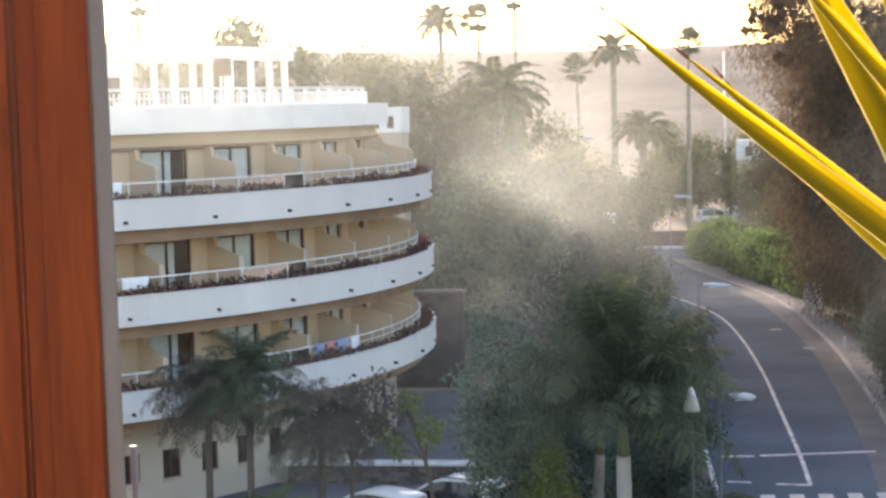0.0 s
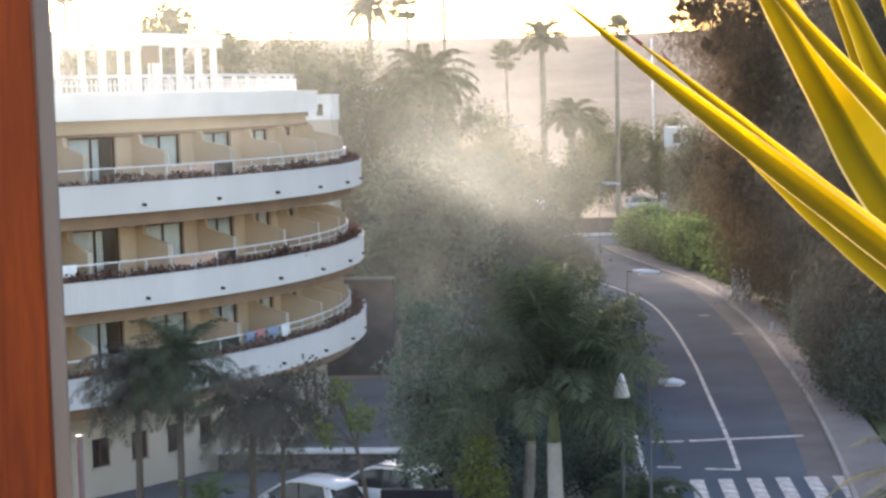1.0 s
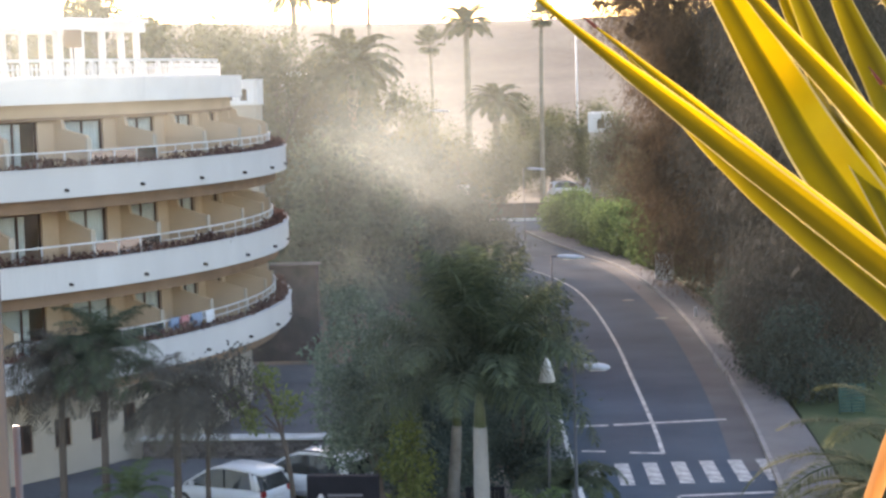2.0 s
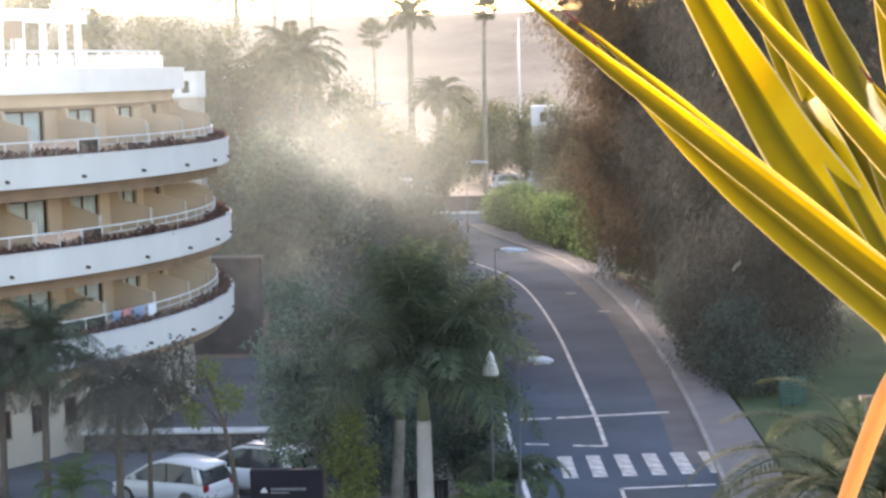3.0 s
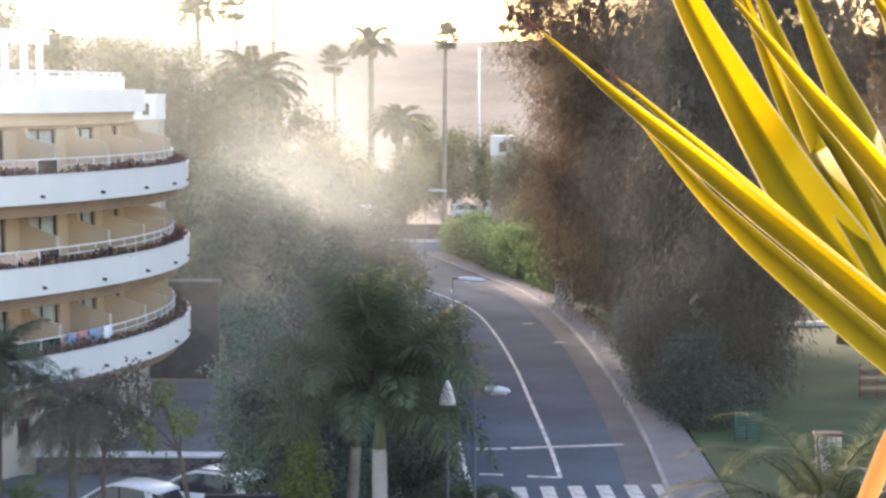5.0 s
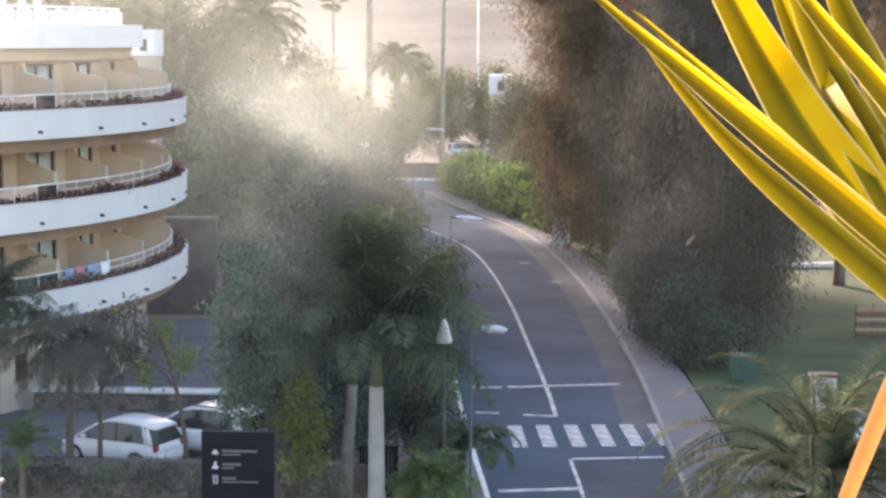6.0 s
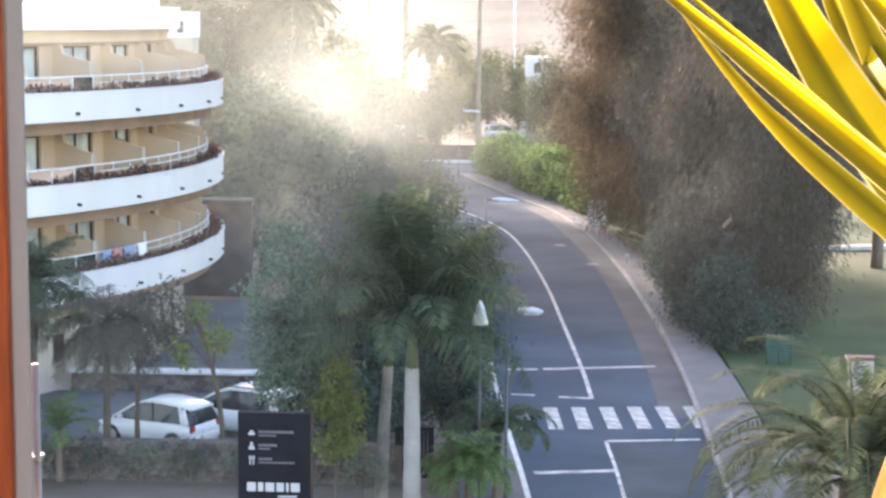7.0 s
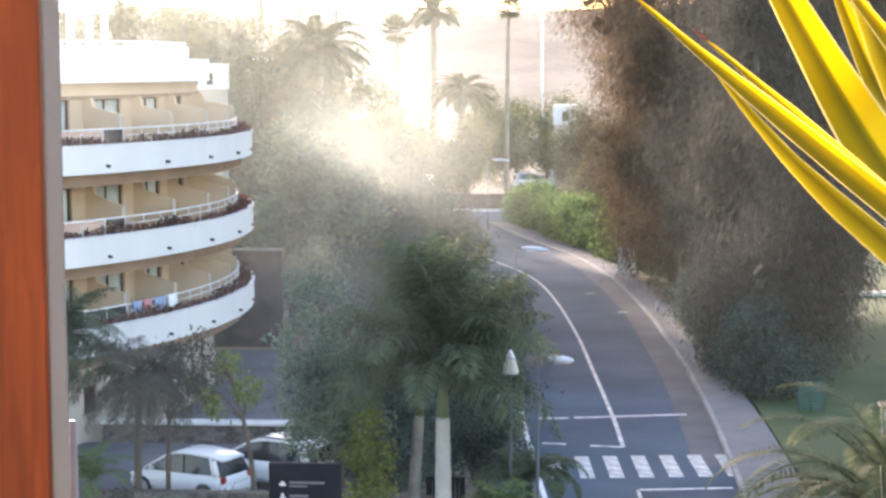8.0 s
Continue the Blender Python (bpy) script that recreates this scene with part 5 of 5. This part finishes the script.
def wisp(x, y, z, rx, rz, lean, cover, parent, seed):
    """A curled translucent veil for smoke and haze, thinning to nothing at its rim."""
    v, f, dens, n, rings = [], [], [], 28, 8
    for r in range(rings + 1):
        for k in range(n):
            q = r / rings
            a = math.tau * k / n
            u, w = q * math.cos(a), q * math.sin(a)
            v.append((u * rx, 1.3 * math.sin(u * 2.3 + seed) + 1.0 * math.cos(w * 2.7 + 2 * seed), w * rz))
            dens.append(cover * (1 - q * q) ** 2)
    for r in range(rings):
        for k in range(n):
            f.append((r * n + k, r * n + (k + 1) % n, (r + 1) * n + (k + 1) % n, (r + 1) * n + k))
    ob = raw("wisp", v, f, SMOKE_HAZE, parent, "", True)
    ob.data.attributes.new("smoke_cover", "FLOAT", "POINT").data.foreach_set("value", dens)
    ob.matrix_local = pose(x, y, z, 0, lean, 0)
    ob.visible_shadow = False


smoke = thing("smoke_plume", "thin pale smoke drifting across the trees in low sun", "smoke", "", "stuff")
# fourth row is a near veil, added only to lift the dark tones
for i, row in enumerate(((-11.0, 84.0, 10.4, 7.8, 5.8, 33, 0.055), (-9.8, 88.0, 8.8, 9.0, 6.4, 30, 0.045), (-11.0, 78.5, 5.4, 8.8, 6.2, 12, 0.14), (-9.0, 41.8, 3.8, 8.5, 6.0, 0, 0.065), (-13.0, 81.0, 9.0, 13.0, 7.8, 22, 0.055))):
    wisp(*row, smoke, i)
haze = thing("haze_glare_sheets", "thin translucent sheets added as pale haze and sun glare", "smoke", "", "stuff")
# first two pale the distance; third lifts dark tones; last paints glare over hotel
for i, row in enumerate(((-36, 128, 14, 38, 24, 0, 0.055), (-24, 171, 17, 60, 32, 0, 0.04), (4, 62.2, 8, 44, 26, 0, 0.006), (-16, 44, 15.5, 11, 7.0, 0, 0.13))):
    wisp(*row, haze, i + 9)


# ---- the balcony: door post, railing, plant ----
def wood_material():
    m, n, l, b = nodes_of("varnished_wood")
    co, mp = n.new("ShaderNodeTexCoord"), n.new("ShaderNodeMapping")
    mp.inputs["Scale"].default_value = (6, 6, 0.6)
    l.new(co.outputs["Object"], mp.inputs[0])
    wv, ns = n.new("ShaderNodeTexNoise"), n.new("ShaderNodeTexNoise")
    wv.inputs["Scale"].default_value, wv.inputs["Detail"].default_value, wv.inputs["Distortion"].default_value = 9, 8, 0.6
    ns.inputs["Scale"].default_value, ns.inputs["Detail"].default_value = 3, 4
    l.new(mp.outputs[0], wv.inputs["Vector"])
    l.new(co.outputs["Object"], ns.inputs["Vector"])
    r = n.new("ShaderNodeValToRGB")
    r.color_ramp.elements[0].position, r.color_ramp.elements[1].position = 0.3, 0.75
    r.color_ramp.elements[0].color, r.color_ramp.elements[1].color = (0.095, 0.017, 0.0025, 1), (0.165, 0.034, 0.006, 1)
    l.new(wv.outputs["Fac"], r.inputs[0])
    mx = n.new("ShaderNodeMixRGB")
    mx.blend_type, mx.inputs[0].default_value = "OVERLAY", 0.35
    l.new(r.outputs[0], mx.inputs[1])
    l.new(ns.outputs["Fac"], mx.inputs[2])
    l.new(mx.outputs[0], b.inputs["Base Color"])
    b.inputs["Roughness"].default_value, b.inputs["Specular IOR Level"].default_value = 0.55, 0.2
    bp = n.new("ShaderNodeBump")
    bp.inputs["Strength"].default_value, bp.inputs["Distance"].default_value = 0.2, 0.003
    l.new(wv.outputs["Fac"], bp.inputs["Height"])
    l.new(bp.outputs[0], b.inputs["Normal"])
    return m


WOOD = wood_material()
PX, PY, FLOOR = -0.916, 2.45, 11.25
post = thing("balcony_partition", "varnished reddish wooden partition with an aluminium edge strip", "partition", at=(PX, PY, FLOOR))
box("edge_strip", (0.024, 0.008, 2.7), (-0.012, 0.0, 1.35), ALU, post, bevel=0.004, label="brushed aluminium edge strip")
box("board", (0.076, 0.02, 2.7), (-0.0265 - 0.038, 0.002, 1.35), WOOD, post, bevel=0.003)
box("board", (0.034, 0.02, 2.7), (-0.1045 - 0.017, 0.018, 1.35), WOOD, post, bevel=0.003)
box("beading", (0.0045, 0.012, 2.7), (-0.143, 0.014, 1.35), WOOD, post, bevel=0.001)
box("board", (0.34, 0.02, 2.7), (-0.148 - 0.17, 0.012, 1.35), WOOD, post, bevel=0.003)
balc = thing("balcony_floor", "plain balcony floor slab", "floor", "", "structure")
box("slab", (4.0, 5.4, 0.25), (0, 0.65, FLOOR - 0.125), BEIGE, balc)
wall_back = box("wall_south", (6.0, 0.3, 3.2), (0, -1.9, FLOOR + 1.6), CREAM)
tagged(wall_back, "plain cream wall behind the balcony", "wall", "", "structure")
house_wall = box("wall_facade", (6.0, 4.0, FLOOR - 0.05), (0, -0.05, (FLOOR - 0.25) / 2 - 0.15), CREAM)
tagged(house_wall, "plain cream facade below the balcony", "wall", "", "structure")


def leaf_material(name, first, stops, end, thru=0.55):
    """Variegated leaf: colour and any painted lit bands run across the blade, waxy, light passing through."""
    m, n, l, b = nodes_of(name)
    at = n.new("ShaderNodeAttribute")
    at.attribute_name = "across"
    r = n.new("ShaderNodeValToRGB")
    e = r.color_ramp.elements
    e[0].position, e[0].color = 0.0, (*first, 1)
    e[1].position, e[1].color = 1.0, (*end, 1)
    for p, c in stops:
        q = e.new(p)
        q.color = (*c, 1)
    l.new(at.outputs["Fac"], r.inputs[0])
    co, ns, mx = n.new("ShaderNodeTexCoord"), n.new("ShaderNodeTexNoise"), n.new("ShaderNodeMixRGB")
    ns.inputs["Scale"].default_value, ns.inputs["Detail"].default_value = 9, 6
    l.new(co.outputs["Object"], ns.inputs["Vector"])
    mx.blend_type, mx.inputs[0].default_value = "OVERLAY", 0.3
    l.new(r.outputs[0], mx.inputs[1])
    l.new(ns.outputs["Fac"], mx.inputs[2])
    l.new(mx.outputs[0], b.inputs["Base Color"])
    b.inputs["Roughness"].default_value = 0.5
    b.inputs["Specular IOR Level"].default_value = 0.02
    tr, mix = n.new("ShaderNodeBsdfTranslucent"), n.new("ShaderNodeMixShader")
    l.new(mx.outputs[0], tr.inputs[0])
    mix.inputs[0].default_value = thru
    l.new(b.outputs[0], mix.inputs[1])
    l.new(tr.outputs[0], mix.inputs[2])
    l.new(mix.outputs[0], n["Material Output"].inputs[0])
    return m


# yellow bands paint the lit rim and lit half; cream margins are variegation
CREAMY, LITYELLOW, OLIVE, SHADE = (0.80, 0.70, 0.36), (0.78, 0.62, 0.008), (0.20, 0.170, 0.014), (0.35, 0.285, 0.010)
LEAF = leaf_material("rim_lit_leaf", CREAMY, ((0.035, CREAMY), (0.06, OLIVE), (0.40, OLIVE), (0.74, SHADE), (0.80, LITYELLOW), (0.94, LITYELLOW), (0.965, CREAMY)), CREAMY)
LEAFWIDE = leaf_material("half_lit_leaf", CREAMY, ((0.025, CREAMY), (0.045, SHADE), (0.2, SHADE), (0.42, OLIVE), (0.52, SHADE), (0.56, LITYELLOW), (0.95, LITYELLOW), (0.975, CREAMY)), CREAMY)
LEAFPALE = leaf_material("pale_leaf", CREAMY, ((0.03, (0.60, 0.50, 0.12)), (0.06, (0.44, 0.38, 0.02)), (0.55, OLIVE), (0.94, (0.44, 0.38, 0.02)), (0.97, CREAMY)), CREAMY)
STRAP = leaf_material("withered_leaf", (0.80, 0.54, 0.28), ((0.1, (0.76, 0.46, 0.19)), (0.5, (0.70, 0.39, 0.14)), (0.9, (0.76, 0.46, 0.19))), (0.80, 0.54, 0.28), 0.4)
THORN = surface("thorn", (0.14, 0.03, 0.02), 0.6, var=0.2, scale=20, fine=60)
plant = thing("potted_agave", "variegated olive sword-leaved plant with painted sunlit yellow bands and withered orange lower leaves", "plant", at=(0, 0, 0))


def sword(name, pts, width, face, fold, material, taper=1.0, blunt=0.0, thorn=True, base=0.7, label=""):
    """A folded sword leaf along the points. face: the way its upper side looks; fold: depth of the channel."""
    sp = spline(pts, 10)
    n, across = len(sp), 13
    face = Vector(face).normalized()
    v, f, uv = [], [], []
    for i, p in enumerate(sp):
        d = (sp[min(i + 1, n - 1)] - sp[max(i - 1, 0)]).normalized()
        s = d.cross(face).normalized()
        nn = s.cross(d).normalized()
        t = i / (n - 1)
        w = width * ((base + (1 - base) * math.sin(math.pi * min(1, t * 1.6) / 2)) * (max(0.0, 1 - t ** (2.2 * taper))) + blunt)
        for k in range(across):
            u = k / (across - 1)
            q = abs(2 * u - 1)
            v.append(p + s * (u - 0.5) * w + nn * (fold * w * (q ** 1.3 - 0.5)) + nn * 0.0004 * math.sin(i * 0.9 + k))
            uv.append(u)
    m = n * across
    # underside, a leaf's thickness below
    for i, p in enumerate(sp):
        d = (sp[min(i + 1, n - 1)] - sp[max(i - 1, 0)]).normalized()
        nn = d.cross(face).normalized().cross(d).normalized()
        for k in range(across):
            u = k / (across - 1)
            v.append(v[i * across + k] - nn * 0.0016 * (1 - abs(2 * u - 1) ** 3))
            uv.append(u)
    for i in range(n - 1):
        for k in range(across - 1):
            a = i * across + k
            f.append((a, a + 1, a + across + 1, a + across))
            f.append((m + a, m + a + across, m + a + across + 1, m + a + 1))
    ob = raw(name, v, f, material, plant, label, True)
    at = ob.data.attributes.new("across", "FLOAT", "POINT")
    at.data.foreach_set("value", uv)
    if thorn:
        tip = sp[-1]
        d = (sp[-1] - sp[-3]).normalized()
        rod("thorn", [tip - d * 0.004, tip + d * 0.006, tip + d * 0.018], [0.0022, 0.0016, 0.0003], THORN, ob, 6)
    return ob


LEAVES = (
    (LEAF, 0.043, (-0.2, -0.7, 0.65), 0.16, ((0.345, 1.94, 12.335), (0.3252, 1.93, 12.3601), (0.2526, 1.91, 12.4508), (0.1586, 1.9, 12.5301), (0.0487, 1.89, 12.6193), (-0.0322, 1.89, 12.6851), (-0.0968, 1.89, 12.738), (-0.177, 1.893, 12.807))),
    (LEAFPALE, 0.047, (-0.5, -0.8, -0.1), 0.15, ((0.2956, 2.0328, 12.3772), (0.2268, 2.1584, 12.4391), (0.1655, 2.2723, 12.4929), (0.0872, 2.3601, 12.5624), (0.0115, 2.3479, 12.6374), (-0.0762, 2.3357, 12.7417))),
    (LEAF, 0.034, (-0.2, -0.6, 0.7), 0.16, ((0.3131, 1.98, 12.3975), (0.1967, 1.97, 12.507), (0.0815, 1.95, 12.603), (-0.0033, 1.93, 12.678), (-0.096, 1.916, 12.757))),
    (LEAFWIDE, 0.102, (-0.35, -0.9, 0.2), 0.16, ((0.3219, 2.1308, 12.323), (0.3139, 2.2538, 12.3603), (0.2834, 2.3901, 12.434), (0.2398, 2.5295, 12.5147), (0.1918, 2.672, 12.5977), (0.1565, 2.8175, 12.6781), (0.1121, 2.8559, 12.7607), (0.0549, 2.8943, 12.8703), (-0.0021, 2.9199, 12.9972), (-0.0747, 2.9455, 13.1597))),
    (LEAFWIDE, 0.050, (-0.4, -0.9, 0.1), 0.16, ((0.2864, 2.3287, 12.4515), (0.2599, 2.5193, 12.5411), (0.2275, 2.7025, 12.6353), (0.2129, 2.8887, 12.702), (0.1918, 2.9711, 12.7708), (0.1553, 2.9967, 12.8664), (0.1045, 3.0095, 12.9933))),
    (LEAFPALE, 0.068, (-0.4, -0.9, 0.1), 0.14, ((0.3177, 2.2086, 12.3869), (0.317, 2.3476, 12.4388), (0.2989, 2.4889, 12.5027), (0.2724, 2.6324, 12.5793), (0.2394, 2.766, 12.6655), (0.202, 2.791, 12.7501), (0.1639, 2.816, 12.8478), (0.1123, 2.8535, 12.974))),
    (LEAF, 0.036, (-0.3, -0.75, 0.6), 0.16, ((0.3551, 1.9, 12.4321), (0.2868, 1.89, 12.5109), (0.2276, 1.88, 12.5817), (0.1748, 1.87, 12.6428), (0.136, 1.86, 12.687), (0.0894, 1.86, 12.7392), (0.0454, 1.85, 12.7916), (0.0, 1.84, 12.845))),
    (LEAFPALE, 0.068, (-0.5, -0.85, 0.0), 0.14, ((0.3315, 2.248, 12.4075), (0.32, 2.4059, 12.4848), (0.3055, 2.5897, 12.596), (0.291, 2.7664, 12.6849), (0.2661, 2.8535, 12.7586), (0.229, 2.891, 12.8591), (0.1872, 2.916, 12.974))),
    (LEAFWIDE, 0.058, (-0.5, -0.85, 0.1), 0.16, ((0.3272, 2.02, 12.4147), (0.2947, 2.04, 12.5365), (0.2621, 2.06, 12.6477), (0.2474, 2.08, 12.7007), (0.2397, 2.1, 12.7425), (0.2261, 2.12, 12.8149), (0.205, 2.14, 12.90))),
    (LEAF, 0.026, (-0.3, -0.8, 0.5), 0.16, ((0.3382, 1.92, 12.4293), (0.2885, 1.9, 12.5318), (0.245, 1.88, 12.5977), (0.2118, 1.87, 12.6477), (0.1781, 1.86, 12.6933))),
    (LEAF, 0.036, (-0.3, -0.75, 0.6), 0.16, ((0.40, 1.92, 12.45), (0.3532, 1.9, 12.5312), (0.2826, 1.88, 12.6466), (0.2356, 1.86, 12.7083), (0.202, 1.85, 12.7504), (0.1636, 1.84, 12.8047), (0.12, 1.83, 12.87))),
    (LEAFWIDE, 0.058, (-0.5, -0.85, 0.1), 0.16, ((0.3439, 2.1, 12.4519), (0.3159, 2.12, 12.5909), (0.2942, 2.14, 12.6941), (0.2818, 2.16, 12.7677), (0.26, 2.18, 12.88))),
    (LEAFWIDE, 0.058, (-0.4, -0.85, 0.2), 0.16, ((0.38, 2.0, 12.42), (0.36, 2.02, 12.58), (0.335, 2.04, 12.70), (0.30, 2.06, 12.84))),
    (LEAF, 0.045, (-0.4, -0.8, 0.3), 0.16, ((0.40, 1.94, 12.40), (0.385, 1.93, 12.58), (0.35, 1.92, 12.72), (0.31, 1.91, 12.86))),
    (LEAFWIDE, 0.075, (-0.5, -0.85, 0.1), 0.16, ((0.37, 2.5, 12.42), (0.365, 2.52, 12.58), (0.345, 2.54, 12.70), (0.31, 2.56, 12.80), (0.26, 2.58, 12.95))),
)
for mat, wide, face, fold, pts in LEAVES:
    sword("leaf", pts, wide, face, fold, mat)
# withered leaves and scales on the stem, which leans out beyond the fresh leaves
EDGE, OUT = Vector((-0.105, 0.086, 12.704)), 1.4


def outward(pts):
    return [EDGE + (Vector(p) - EDGE) * OUT for p in pts]


HANGING = (
    ((0.262, 1.96, 12.395), (0.2479, 1.95, 12.4026), (0.2285, 1.92, 12.4131), (0.2125, 1.9, 12.4152), (0.192, 1.88, 12.392), (0.1708, 1.88, 12.3394), (0.1441, 1.88, 12.264), (0.1239, 1.89, 12.1935), (0.1114, 1.9, 12.139)),
    ((0.262, 1.96, 12.38), (0.2509, 1.95, 12.3883), (0.2288, 1.92, 12.3917), (0.2156, 1.9, 12.3773), (0.2088, 1.89, 12.3457), (0.2001, 1.89, 12.2897), (0.1897, 1.89, 12.2276), (0.1836, 1.9, 12.162)),
)
for pts in HANGING:
    sword("withered_leaf", outward(pts), 0.0215 * OUT, (-0.4, -0.9, 0.1), -0.2, STRAP, 2.0, 0.02, False, 0.9, "withered orange hanging leaf")
upper = outward([(0.262, 1.96, 12.1086), (0.2596, 1.96, 12.2385), (0.262, 1.96, 12.3085), (0.27, 1.96, 12.3779), (0.30, 1.97, 12.43)])
foot = upper[0] + Vector((0.02, 0, 0))
bm = bmesh.new()
tube(bm, spline([(foot.x, foot.y, FLOOR + 0.28), (foot.x, foot.y, FLOOR + 0.45)] + upper, 5), [0.024 * OUT] * 31, 12)
part("stem", bm, STRAP, plant, "scaly orange stem", True)
for k in range(16):
    z = 12.12 + 0.02 * k
    a = (k * 2.4) % math.tau
    dx = -0.6 if k % 2 == 0 else math.cos(a)
    c = Vector((0.26, 1.955, z))
    out = Vector((dx, -0.7 if k % 2 == 0 else math.sin(a), 0)).normalized()
    sword("scale", outward([c + out * 0.012, c + out * 0.028 + Vector((0, 0, 0.010)), c + out * 0.042 + Vector((0, 0, 0.005)), c + out * 0.046 + Vector((0, 0, -0.005))]), 0.024 * OUT, (out.x, out.y, 0.9), 0.2, STRAP, 0.9, 0.02, False, 0.8, "curled orange leaf base")
pot = thing("plant_pot", "round terracotta plant pot on the balcony", "pot", at=(foot.x, foot.y, FLOOR))
bm = bmesh.new()
tube(bm, [(0, 0, 0), (0, 0, 0.28), (0, 0, 0.28), (0, 0, 0.33)], [0.11, 0.155, 0.175, 0.175], 24)
part("pot", bm, surface("terracotta", (0.42, 0.18, 0.09), 0.85), pot, "", True)
GREYRAIL = surface("grey_rail_paint", (0.16, 0.16, 0.165), 0.55, var=0.15, scale=6, fine=40)
rail = thing("balcony_railing", "slim grey metal railing post with a small cap", "railing", at=(-0.938, 2.56, FLOOR))
rod("post", [(-0.005, 0, 0), (-0.005, 0, 0.985)], 0.0055, GREYRAIL, rail, 10)
box("cap", (0.034, 0.03, 0.006), (-0.014, 0, 0.852), GREYRAIL, rail, bevel=0.002)
box("base_plate", (0.06, 0.06, 0.008), (0, 0, 0.004), METALWHITE, rail, bevel=0.002)
